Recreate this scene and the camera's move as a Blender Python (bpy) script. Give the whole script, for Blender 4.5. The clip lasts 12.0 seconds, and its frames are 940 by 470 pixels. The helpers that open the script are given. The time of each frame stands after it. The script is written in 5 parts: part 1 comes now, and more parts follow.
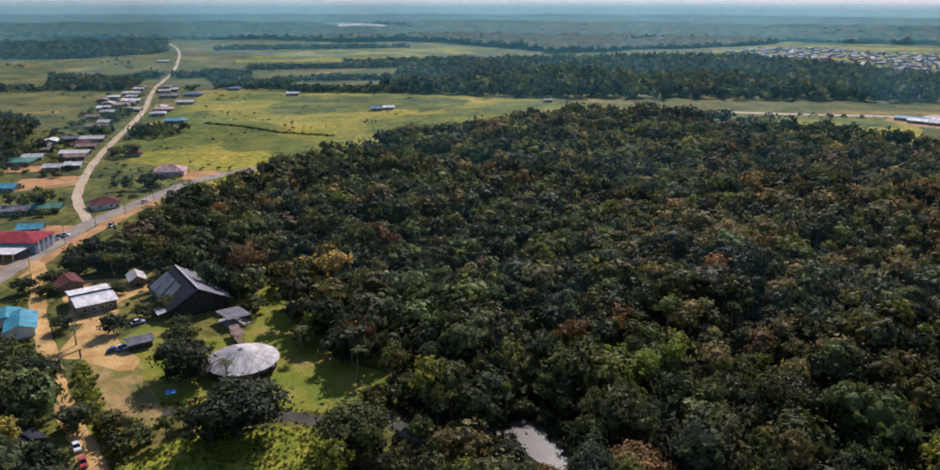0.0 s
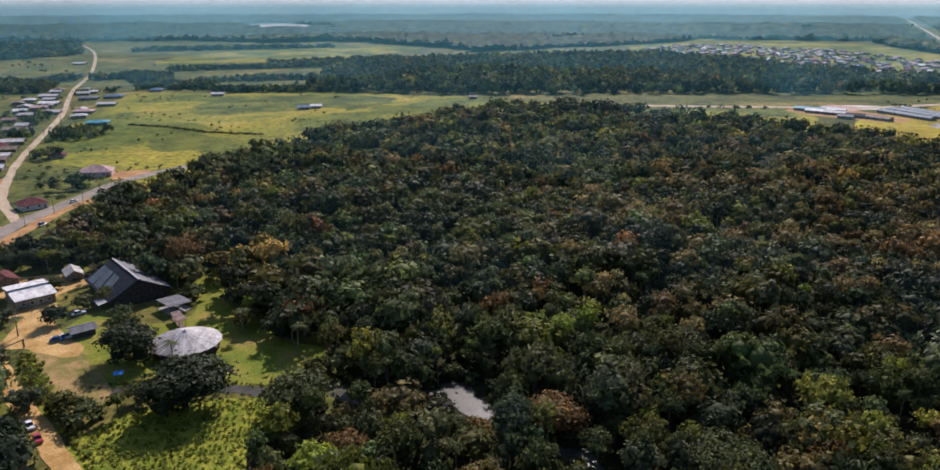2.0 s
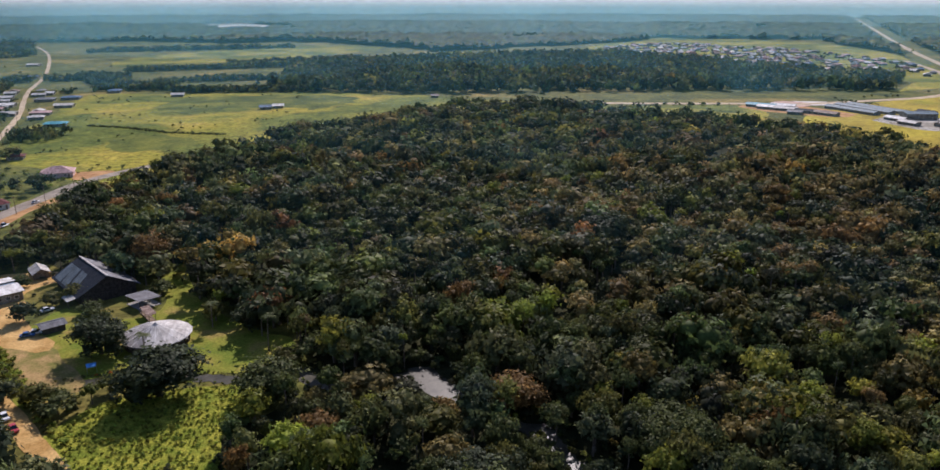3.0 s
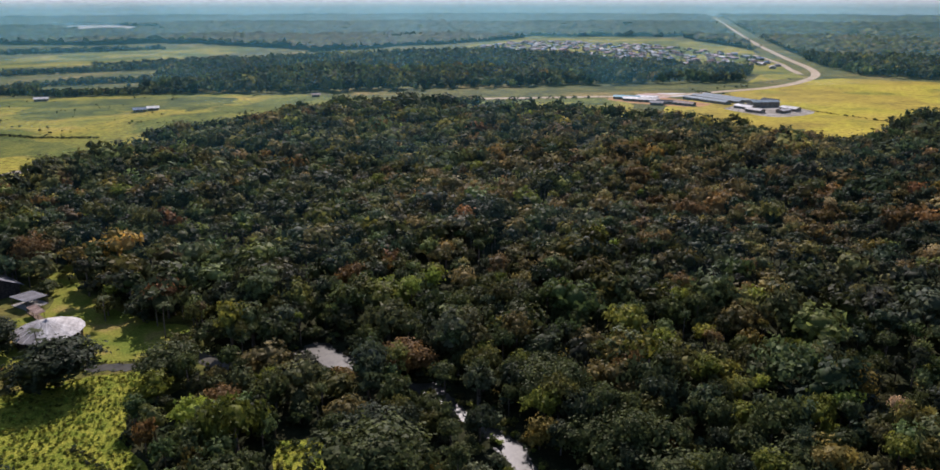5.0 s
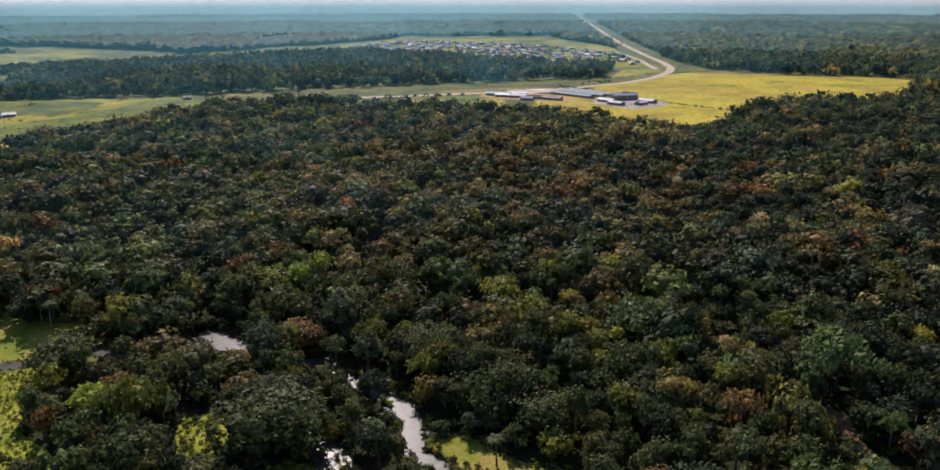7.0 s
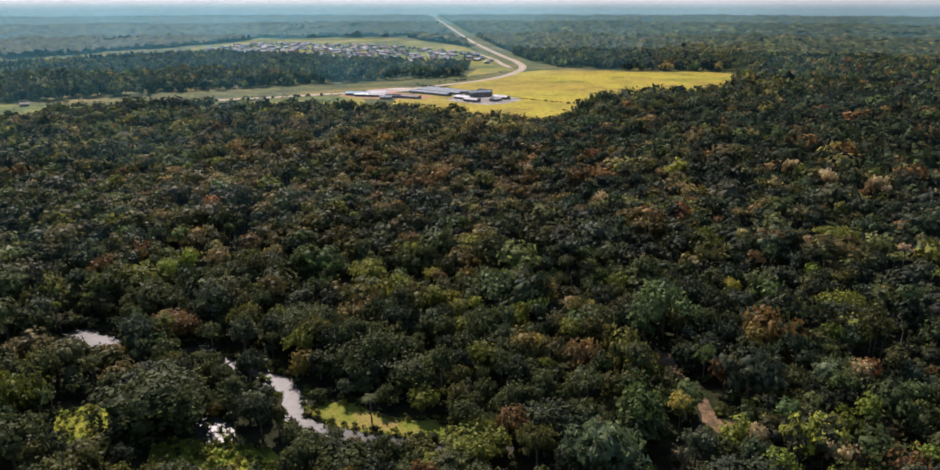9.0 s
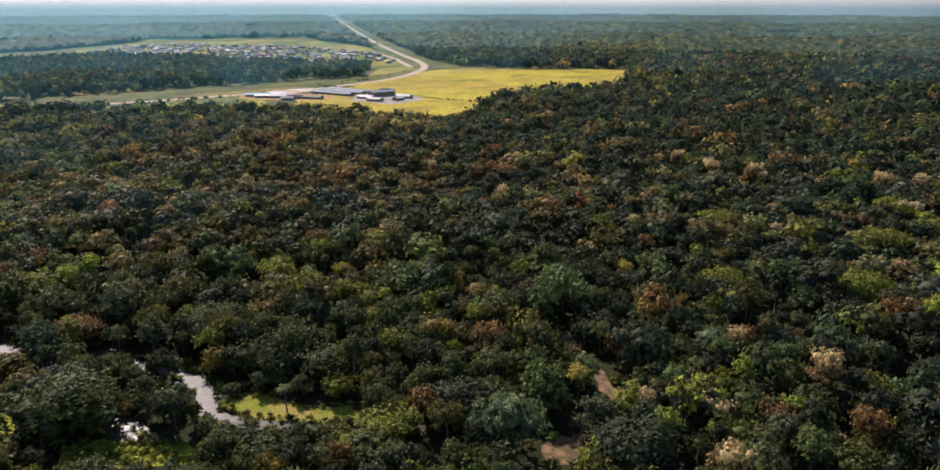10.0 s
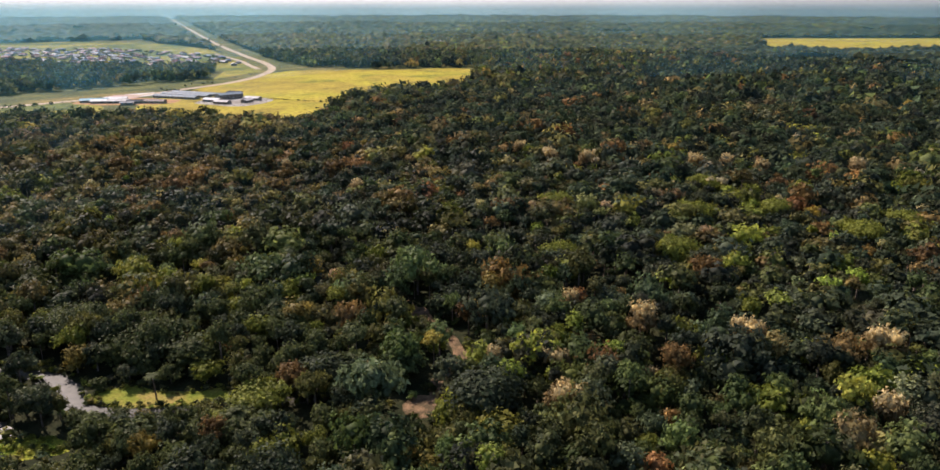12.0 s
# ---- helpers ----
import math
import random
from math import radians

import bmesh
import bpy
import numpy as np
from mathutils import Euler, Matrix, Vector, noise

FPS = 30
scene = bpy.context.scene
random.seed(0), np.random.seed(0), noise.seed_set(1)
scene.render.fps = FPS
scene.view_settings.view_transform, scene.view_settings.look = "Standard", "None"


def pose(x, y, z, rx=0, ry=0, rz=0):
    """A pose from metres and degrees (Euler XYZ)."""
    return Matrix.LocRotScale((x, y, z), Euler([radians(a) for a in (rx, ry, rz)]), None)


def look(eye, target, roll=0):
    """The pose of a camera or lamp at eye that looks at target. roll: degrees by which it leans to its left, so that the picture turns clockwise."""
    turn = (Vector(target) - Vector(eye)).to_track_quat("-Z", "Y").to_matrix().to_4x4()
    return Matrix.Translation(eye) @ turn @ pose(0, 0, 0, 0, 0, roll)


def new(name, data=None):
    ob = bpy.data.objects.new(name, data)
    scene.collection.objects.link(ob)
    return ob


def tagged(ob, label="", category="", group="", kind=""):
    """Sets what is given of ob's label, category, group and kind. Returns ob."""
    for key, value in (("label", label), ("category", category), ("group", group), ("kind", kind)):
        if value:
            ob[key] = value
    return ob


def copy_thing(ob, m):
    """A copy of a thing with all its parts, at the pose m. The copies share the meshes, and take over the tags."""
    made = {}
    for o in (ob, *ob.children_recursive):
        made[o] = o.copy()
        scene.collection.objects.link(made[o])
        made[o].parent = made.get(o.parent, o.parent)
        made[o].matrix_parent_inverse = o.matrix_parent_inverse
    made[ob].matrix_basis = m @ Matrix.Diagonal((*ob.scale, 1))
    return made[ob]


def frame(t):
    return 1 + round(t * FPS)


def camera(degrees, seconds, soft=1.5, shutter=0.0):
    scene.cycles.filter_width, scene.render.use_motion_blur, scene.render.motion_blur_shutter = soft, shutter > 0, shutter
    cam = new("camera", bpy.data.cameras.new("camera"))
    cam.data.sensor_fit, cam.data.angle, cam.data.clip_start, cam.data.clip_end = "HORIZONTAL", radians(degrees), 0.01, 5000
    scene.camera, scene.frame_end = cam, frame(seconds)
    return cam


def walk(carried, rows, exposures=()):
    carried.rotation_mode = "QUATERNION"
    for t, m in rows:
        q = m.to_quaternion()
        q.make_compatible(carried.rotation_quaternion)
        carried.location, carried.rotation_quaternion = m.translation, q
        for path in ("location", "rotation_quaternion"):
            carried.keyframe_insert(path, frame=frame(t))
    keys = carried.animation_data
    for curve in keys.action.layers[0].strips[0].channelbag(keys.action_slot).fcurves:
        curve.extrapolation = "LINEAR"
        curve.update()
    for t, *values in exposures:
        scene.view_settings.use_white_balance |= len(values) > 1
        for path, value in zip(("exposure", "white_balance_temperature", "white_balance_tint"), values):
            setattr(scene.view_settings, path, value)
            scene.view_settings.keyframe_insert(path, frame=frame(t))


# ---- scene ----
cam = camera(64.09, 12.0, soft=1.6)
PATH = [
    (0.0, pose(0.00, -0.00, 100.00, 72.572, -0.165, 0.000)),
    (0.5, pose(0.19, -4.58, 99.95, 72.546, -0.145, -1.343)),
    (1.0, pose(0.30, -9.23, 99.74, 72.546, -0.111, -2.728)),
    (1.5, pose(0.35, -13.93, 99.83, 72.539, -0.065, -4.129)),
    (2.0, pose(0.35, -18.81, 99.88, 72.558, -0.019, -5.523)),
    (2.5, pose(0.16, -23.63, 100.00, 72.549, 0.025, -6.905)),
    (3.0, pose(-0.30, -28.59, 99.98, 72.542, 0.022, -8.392)),
    (3.2, pose(-0.48, -30.55, 100.02, 72.554, 0.026, -9.103)),
    (4.8, pose(-2.62, -45.60, 99.50, 72.530, 0.063, -16.341)),
    (5.0, pose(-3.22, -47.49, 99.51, 72.527, 0.070, -17.295)),
    (5.5, pose(-4.50, -52.30, 99.57, 72.516, 0.076, -19.535)),
    (6.0, pose(-5.86, -57.11, 99.55, 72.527, 0.091, -21.815)),
    (6.5, pose(-7.60, -61.84, 99.69, 72.534, 0.105, -24.133)),
    (7.0, pose(-9.32, -66.24, 99.64, 72.534, 0.093, -26.562)),
    (7.2, pose(-9.92, -67.96, 99.71, 72.550, 0.079, -27.496)),
    (8.8, pose(-17.11, -82.22, 99.21, 72.618, 0.033, -35.542)),
    (9.0, pose(-18.18, -83.87, 99.34, 72.621, 0.043, -37.065)),
    (9.5, pose(-20.86, -87.94, 99.56, 72.605, 0.049, -40.816)),
    (10.0, pose(-23.71, -91.99, 99.59, 72.598, 0.035, -44.334)),
    (10.5, pose(-26.74, -95.91, 99.67, 72.613, 0.022, -47.605)),
    (11.0, pose(-30.03, -99.53, 99.76, 72.618, 0.016, -50.662)),
    (11.5, pose(-33.57, -103.15, 99.88, 72.632, 0.016, -53.250)),
    (12.0, pose(-37.09, -106.47, 99.88, 72.649, 0.005, -55.450)),
]
walk(cam, PATH, [(0.0, 0.05, 5850, 25), (7.0, 0.15, 6000, 25), (9.5, 0.30, 6150, 26), (12.0, 0.48, 6320, 26)])

# ---- light: late morning sun ahead of the first heading, clear sky ----
SUN_AZ, SUN_EL = radians(15.0), radians(36.0)
world = bpy.data.worlds.new("sky")
scene.world = world
world.use_nodes = True
wn, wl = world.node_tree.nodes, world.node_tree.links
sky = wn.new("ShaderNodeTexSky")
sky.sky_type, sky.sun_disc = "NISHITA", False
sky.sun_elevation, sky.sun_rotation = SUN_EL, SUN_AZ
sky.air_density, sky.dust_density, sky.ozone_density = 1.0, 0.5, 1.5
wl.new(sky.outputs["Color"], wn["Background"].inputs["Color"])
wn["Background"].inputs["Strength"].default_value = 0.095
sun_data = bpy.data.lights.new("sun", "SUN")
sun_data.energy, sun_data.angle, sun_data.color = 5.2, radians(0.6), (1.0, 0.91, 0.77)
sun = new("sun", sun_data)
sun_dir = Vector((math.sin(SUN_AZ) * math.cos(SUN_EL), math.cos(SUN_AZ) * math.cos(SUN_EL), math.sin(SUN_EL)))
sun.matrix_world = look(sun_dir * 800, (0, 0, 0))


# ---- materials ----
def nodes_of(name):
    m = bpy.data.materials.new(name)
    m.use_nodes = True
    return m, m.node_tree.nodes, m.node_tree.links


def noise_node(n, l, coord, scale, detail=4.0, rough=0.6):
    t = n.new("ShaderNodeTexNoise")
    t.inputs["Scale"].default_value, t.inputs["Detail"].default_value = scale, detail
    t.inputs["Roughness"].default_value = rough
    l.new(coord, t.inputs["Vector"])
    return t.outputs["Fac"]


def ramp_node(n, l, fac, stops, tight=0.6):
    r = n.new("ShaderNodeValToRGB")
    while len(r.color_ramp.elements) < len(stops):
        r.color_ramp.elements.new(0.5)
    for e, (p, c) in zip(r.color_ramp.elements, stops):
        e.position, e.color = 0.5 + (p - 0.5) * tight, (*c, 1)
    l.new(fac, r.inputs["Fac"])
    return r.outputs["Color"]


def mix_node(n, l, kind, fac, a, b):
    m = n.new("ShaderNodeMix")
    m.data_type, m.blend_type = "RGBA", kind
    for sock, v in ((m.inputs["Factor"], fac), (m.inputs["A"], a), (m.inputs["B"], b)):
        if isinstance(v, (int, float)):
            sock.default_value = v
        elif isinstance(v, tuple):
            sock.default_value = (*v, 1)
        else:
            l.new(v, sock)
    return m.outputs["Result"]


def surface(name, stops, scale, rough=0.8, fine=8.0, fine_amount=0.35, bump=0.3, bump_dist=0.05, metal=0.0, spread=1.0, coords="Object", big=0.0, big_stops=None):
    """A two-scale noise surface: stops colour the coarse noise, a fine noise varies its brightness and its relief."""
    m, n, l = nodes_of(name)
    b = n["Principled BSDF"]
    co = n.new("ShaderNodeTexCoord").outputs[coords]
    col = ramp_node(n, l, noise_node(n, l, co, scale), stops)
    if big:
        f = ramp_node(n, l, noise_node(n, l, co, big, 3.0, 0.5), [(0.42, (0, 0, 0)), (0.58, (1, 1, 1))])
        col = mix_node(n, l, "MIX", f, col, ramp_node(n, l, noise_node(n, l, co, scale * 1.7), big_stops))
    g = noise_node(n, l, co, scale * fine, 5.0, 0.7)
    grey = ramp_node(n, l, g, [(0.25, (1 - fine_amount,) * 3), (0.75, (1 + fine_amount,) * 3)])
    l.new(mix_node(n, l, "MULTIPLY", 1.0, col, grey), b.inputs["Base Color"])
    b.inputs["Roughness"].default_value, b.inputs["Metallic"].default_value = rough, metal
    b.inputs["Specular IOR Level"].default_value = 0.5 if rough < 0.8 else 0.06
    bp = n.new("ShaderNodeBump")
    bp.inputs["Strength"].default_value, bp.inputs["Distance"].default_value = bump, bump_dist
    l.new(g, bp.inputs["Height"])
    l.new(bp.outputs["Normal"], b.inputs["Normal"])
    return m


def sheet_metal(name, c1, c2, rough=0.45, ribs=4.0, metal=0.0, axis="X"):
    """Painted or zinc roofing with ribs, streaks and rust."""
    m, n, l = nodes_of(name)
    b = n["Principled BSDF"]
    co = n.new("ShaderNodeTexCoord").outputs["Object"]
    mp = n.new("ShaderNodeMapping")
    mp.inputs["Scale"].default_value = (1, 0.18, 0.18) if axis == "X" else (0.18, 1, 0.18)
    l.new(co, mp.inputs["Vector"])
    streak = noise_node(n, l, mp.outputs["Vector"], 1.3, 5.0, 0.65)
    stain = noise_node(n, l, co, 0.35, 4.0, 0.6)
    col = ramp_node(n, l, streak, [(0.3, c1), (0.7, c2)])
    l.new(mix_node(n, l, "MULTIPLY", 1.0, col, ramp_node(n, l, stain, [(0.3, (0.78, 0.76, 0.74)), (0.65, (1.1, 1.1, 1.1))])), b.inputs["Base Color"])
    b.inputs["Roughness"].default_value, b.inputs["Metallic"].default_value = rough, metal
    b.inputs["Specular IOR Level"].default_value = 0.5 if rough < 0.6 else 0.15
    w = n.new("ShaderNodeTexWave")
    w.bands_direction = axis
    w.inputs["Scale"].default_value = ribs
    l.new(co, w.inputs["Vector"])
    bp = n.new("ShaderNodeBump")
    bp.inputs["Strength"].default_value, bp.inputs["Distance"].default_value = 0.5, 0.03
    l.new(w.outputs["Fac"], bp.inputs["Height"])
    l.new(bp.outputs["Normal"], b.inputs["Normal"])
    return m


def plain(name, c, rough=0.6, metal=0.0, vary=0.15):
    return surface(name, [(0.3, tuple(v * (1 - vary) for v in c)), (0.7, tuple(min(1, v * (1 + vary)) for v in c))], 0.7, rough, 6.0, 0.12, 0.1, 0.01, metal)


def leaf_material(name, gloss, through_light, sheen=0.2):
    """Foliage: each tree's own tint, varied leaf by leaf, with light passing through the blades."""
    m, n, l = nodes_of(name)
    b, out = n["Principled BSDF"], n["Material Output"]
    at = n.new("ShaderNodeAttribute")
    at.attribute_name = "tint"
    geo = n.new("ShaderNodeNewGeometry")
    # The bright end colours some leaves as sunlit highlights.
    vary = ramp_node(n, l, geo.outputs["Random Per Island"], [(0.0, (0.70, 0.73, 0.72)), (0.7, (0.98, 0.98, 0.98)), (1.0, (1.75, 1.68, 1.4))], 1.0)
    co = n.new("ShaderNodeTexCoord").outputs["Object"]
    mott = ramp_node(n, l, noise_node(n, l, co, 1.1, 3.0), [(0.3, (0.8, 0.8, 0.8)), (0.7, (1.2, 1.2, 1.2))])
    col = mix_node(n, l, "MULTIPLY", 1.0, mix_node(n, l, "MULTIPLY", 1.0, at.outputs["Color"], vary), mott)
    l.new(col, b.inputs["Base Color"])
    b.inputs["Roughness"].default_value, b.inputs["Specular IOR Level"].default_value = gloss, sheen
    tr = n.new("ShaderNodeBsdfTranslucent")
    l.new(col, tr.inputs["Color"])
    mx = n.new("ShaderNodeMixShader")
    mx.inputs["Fac"].default_value = through_light
    l.new(b.outputs["BSDF"], mx.inputs[1])
    l.new(tr.outputs["BSDF"], mx.inputs[2])
    l.new(mx.outputs["Shader"], out.inputs["Surface"])
    return m


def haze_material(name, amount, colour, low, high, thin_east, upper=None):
    """Haze put into a tinted sheet: scatters a little sunlight, lets the rest pass, thinning out with height and
    towards the east.
    """
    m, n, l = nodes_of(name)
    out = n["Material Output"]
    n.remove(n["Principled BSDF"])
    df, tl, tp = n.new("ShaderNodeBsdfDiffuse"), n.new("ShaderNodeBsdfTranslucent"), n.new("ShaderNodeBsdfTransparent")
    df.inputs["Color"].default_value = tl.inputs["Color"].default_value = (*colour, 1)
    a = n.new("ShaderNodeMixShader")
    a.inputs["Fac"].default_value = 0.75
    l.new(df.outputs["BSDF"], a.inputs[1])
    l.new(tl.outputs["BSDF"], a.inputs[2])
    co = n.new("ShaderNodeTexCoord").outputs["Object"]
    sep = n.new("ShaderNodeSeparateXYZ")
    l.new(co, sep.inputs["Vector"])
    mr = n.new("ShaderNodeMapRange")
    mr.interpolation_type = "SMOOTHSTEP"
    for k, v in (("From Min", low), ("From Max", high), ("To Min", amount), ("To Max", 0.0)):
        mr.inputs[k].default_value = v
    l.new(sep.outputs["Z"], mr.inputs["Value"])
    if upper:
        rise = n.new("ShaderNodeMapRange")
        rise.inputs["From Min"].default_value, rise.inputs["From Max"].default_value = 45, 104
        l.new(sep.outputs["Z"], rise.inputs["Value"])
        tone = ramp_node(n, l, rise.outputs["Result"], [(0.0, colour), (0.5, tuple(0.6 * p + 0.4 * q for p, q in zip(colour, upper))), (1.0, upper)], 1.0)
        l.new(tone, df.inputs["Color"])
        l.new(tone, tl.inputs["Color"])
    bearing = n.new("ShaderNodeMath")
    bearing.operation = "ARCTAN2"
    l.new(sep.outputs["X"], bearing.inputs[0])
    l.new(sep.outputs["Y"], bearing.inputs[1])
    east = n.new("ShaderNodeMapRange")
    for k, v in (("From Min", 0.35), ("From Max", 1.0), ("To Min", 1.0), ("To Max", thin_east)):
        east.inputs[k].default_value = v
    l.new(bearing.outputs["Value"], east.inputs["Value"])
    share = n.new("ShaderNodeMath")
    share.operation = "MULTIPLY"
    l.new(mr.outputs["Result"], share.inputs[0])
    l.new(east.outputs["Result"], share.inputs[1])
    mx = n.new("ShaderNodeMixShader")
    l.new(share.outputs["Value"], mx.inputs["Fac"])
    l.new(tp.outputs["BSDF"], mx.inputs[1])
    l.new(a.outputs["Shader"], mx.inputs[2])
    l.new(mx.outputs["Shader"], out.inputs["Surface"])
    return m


LEAF = leaf_material("foliage", 0.62, 0.30, 0.07)
CANOPY = leaf_material("distant_foliage", 0.75, 0.30, 0.04)
BARK = surface("bark", [(0.3, (0.10, 0.075, 0.05)), (0.7, (0.22, 0.18, 0.14))], 1.5, 0.9, 6, 0.4, 0.6, 0.05)
PASTURE = surface("pasture", [(0.2, (0.045, 0.062, 0.014)), (0.5, (0.13, 0.125, 0.026)), (0.8, (0.30, 0.22, 0.06))], 0.018, 0.9, 12, 0.5, 0.8, 0.6,
                  big=0.006, big_stops=[(0.3, (0.05, 0.07, 0.02)), (0.7, (0.15, 0.15, 0.03))])
FIELD = surface("bright_field", [(0.25, (0.20, 0.20, 0.02)), (0.5, (0.40, 0.34, 0.025)), (0.75, (0.46, 0.36, 0.04))], 0.016, 0.9, 12, 0.35, 0.5, 0.4, big=0.009, big_stops=[(0.25, (0.26, 0.20, 0.025)), (0.7, (0.42, 0.32, 0.035))])
MEADOW = surface("meadow_grass", [(0.15, (0.13, 0.16, 0.018)), (0.5, (0.30, 0.26, 0.028)), (0.85, (0.46, 0.32, 0.06))], 0.022, 0.9, 10, 0.5, 0.5, 0.4, big=0.011, big_stops=[(0.2, (0.05, 0.08, 0.014)), (0.8, (0.17, 0.19, 0.025))])
LAWN = surface("lawn_grass", [(0.3, (0.14, 0.18, 0.02)), (0.55, (0.22, 0.22, 0.03)), (0.75, (0.30, 0.23, 0.06))], 0.09, 0.9, 14, 0.3, 0.5, 0.08)
WILD = surface("wild_grass", [(0.3, (0.16, 0.20, 0.02)), (0.7, (0.34, 0.33, 0.04))], 0.2, 0.9, 10, 0.45, 0.9, 0.4)
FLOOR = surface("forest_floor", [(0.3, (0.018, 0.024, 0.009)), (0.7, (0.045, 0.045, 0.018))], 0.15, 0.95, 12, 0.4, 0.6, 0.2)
SAND = surface("sandy_dirt", [(0.3, (0.40, 0.235, 0.075)), (0.7, (0.60, 0.39, 0.15))], 0.12, 0.95, 12, 0.25, 0.4, 0.06)
RED_SOIL = surface("ochre_soil", [(0.3, (0.36, 0.19, 0.08)), (0.7, (0.52, 0.30, 0.13))], 0.1, 0.95, 12, 0.25, 0.4, 0.06)
# Soil toned darker, with the shade of the forest gaps in its colour.
SHADY_SOIL = surface("shade_toned_soil", [(0.3, (0.10, 0.075, 0.04)), (0.7, (0.27, 0.17, 0.09))], 0.3, 0.95, 8, 0.35, 0.5, 0.1)
WHITE_SAND = surface("white_sand", [(0.3, (0.55, 0.50, 0.44)), (0.7, (0.75, 0.70, 0.62))], 0.02, 0.95, 9, 0.2, 0.2, 0.1)
ASPHALT = surface("worn_asphalt", [(0.3, (0.24, 0.20, 0.155)), (0.7, (0.35, 0.30, 0.235))], 0.12, 0.85, 16, 0.2, 0.2, 0.02)
GRAVEL = surface("pale_gravel", [(0.3, (0.42, 0.32, 0.20)), (0.7, (0.58, 0.46, 0.31))], 0.1, 0.9, 14, 0.2, 0.3, 0.03)
CONCRETE = surface("concrete", [(0.3, (0.30, 0.28, 0.25)), (0.7, (0.44, 0.42, 0.38))], 0.3, 0.85, 10, 0.2, 0.2, 0.02)
# Darker plaster: the shadow on walls turned from the sun is in its colour.
SHADED_PLASTER = surface("shade_darkened_plaster", [(0.3, (0.15, 0.13, 0.10)), (0.7, (0.33, 0.30, 0.24))], 0.4, 0.85, 8, 0.25, 0.2, 0.02)
PLASTER = surface("painted_plaster", [(0.3, (0.55, 0.52, 0.46)), (0.7, (0.72, 0.69, 0.62))], 0.5, 0.8, 8, 0.12, 0.1, 0.01)
WOOD = surface("weathered_wood", [(0.3, (0.13, 0.09, 0.06)), (0.7, (0.25, 0.19, 0.13))], 1.2, 0.85, 8, 0.35, 0.4, 0.02)
DARK_WOOD = surface("dark_stained_wood", [(0.3, (0.035, 0.028, 0.022)), (0.7, (0.08, 0.06, 0.05))], 1.2, 0.8, 8, 0.3, 0.4, 0.02)
GLASS = plain("window_glass", (0.03, 0.04, 0.05), 0.08)
FRAME = plain("white_frame_paint", (0.7, 0.69, 0.66), 0.5)
ZINC = sheet_metal("zinc_roofing", (0.42, 0.40, 0.36), (0.62, 0.59, 0.54), 0.6)
DARK_ZINC = sheet_metal("dark_zinc_roofing", (0.22, 0.21, 0.20), (0.34, 0.325, 0.31), 0.7)
WHITE_ROOF = sheet_metal("white_roofing", (0.60, 0.58, 0.54), (0.80, 0.78, 0.73), 0.6)
GREY_ROOF = sheet_metal("grey_roofing", (0.12, 0.12, 0.125), (0.2, 0.2, 0.21), 0.65)
DARK_ROOF = sheet_metal("dark_slate_roofing", (0.014, 0.018, 0.026), (0.028, 0.034, 0.046), 0.8)
SLATE_LIGHT = sheet_metal("pale_slate_roofing", (0.10, 0.125, 0.14), (0.16, 0.19, 0.20), 0.75)
TURQ_ROOF = sheet_metal("turquoise_roofing", (0.04, 0.23, 0.30), (0.08, 0.34, 0.42), 0.6)
RED_ROOF = sheet_metal("red_roofing", (0.26, 0.03, 0.04), (0.38, 0.05, 0.06), 0.85)
PINK_ROOF = sheet_metal("faded_pink_roofing", (0.42, 0.25, 0.23), (0.58, 0.40, 0.37), 0.8)
MAROON_ROOF = sheet_metal("maroon_roofing", (0.10, 0.03, 0.028), (0.18, 0.055, 0.05), 0.85)
GREEN_ROOF = sheet_metal("green_roofing", (0.05, 0.17, 0.12), (0.09, 0.26, 0.19), 0.75)
BLUE_ROOF = sheet_metal("blue_roofing", (0.05, 0.10, 0.18), (0.10, 0.17, 0.27), 0.65)
RUST_ROOF = sheet_metal("rusty_roofing", (0.16, 0.10, 0.075), (0.34, 0.25, 0.2), 0.7)
BLUE_WALL = plain("blue_painted_wall", (0.20, 0.26, 0.33), 0.85)
PINK_WALL = plain("pink_painted_wall", (0.55, 0.4, 0.38), 0.75)
GREEN_WALL = plain("green_painted_wall", (0.2, 0.4, 0.33), 0.75)
TYRE = plain("tyre_rubber", (0.02, 0.02, 0.02), 0.9)
CHROME = plain("steel", (0.5, 0.5, 0.5), 0.3, 0.9)

water_m, wnod, wlin = nodes_of("creek_water")
wb = wnod["Principled BSDF"]
wco = wnod.new("ShaderNodeTexCoord").outputs["Object"]
wlin.new(ramp_node(wnod, wlin, noise_node(wnod, wlin, wco, 0.25, 4.0), [(0.3, (0.05, 0.047, 0.032)), (0.7, (0.10, 0.092, 0.066))]), wb.inputs["Base Color"])
wb.inputs["Roughness"].default_value, wb.inputs["IOR"].default_value = 0.36, 1.33
wb.inputs["Specular IOR Level"].default_value = 0.15
wbp = wnod.new("ShaderNodeBump")
wbp.inputs["Strength"].default_value, wbp.inputs["Distance"].default_value = 0.25, 0.05
wlin.new(noise_node(wnod, wlin, wco, 1.2, 3.0), wbp.inputs["Height"])
wlin.new(wbp.outputs["Normal"], wb.inputs["Normal"])
WATER = water_m


# ---- mesh helpers ----
def link_mesh(name, me, mat, parent=None, label=""):
    if mat is not None and not me.materials:
        me.materials.append(mat)
    ob = new(name, me)
    if parent is not None:
        ob.parent = parent
    return tagged(ob, label)


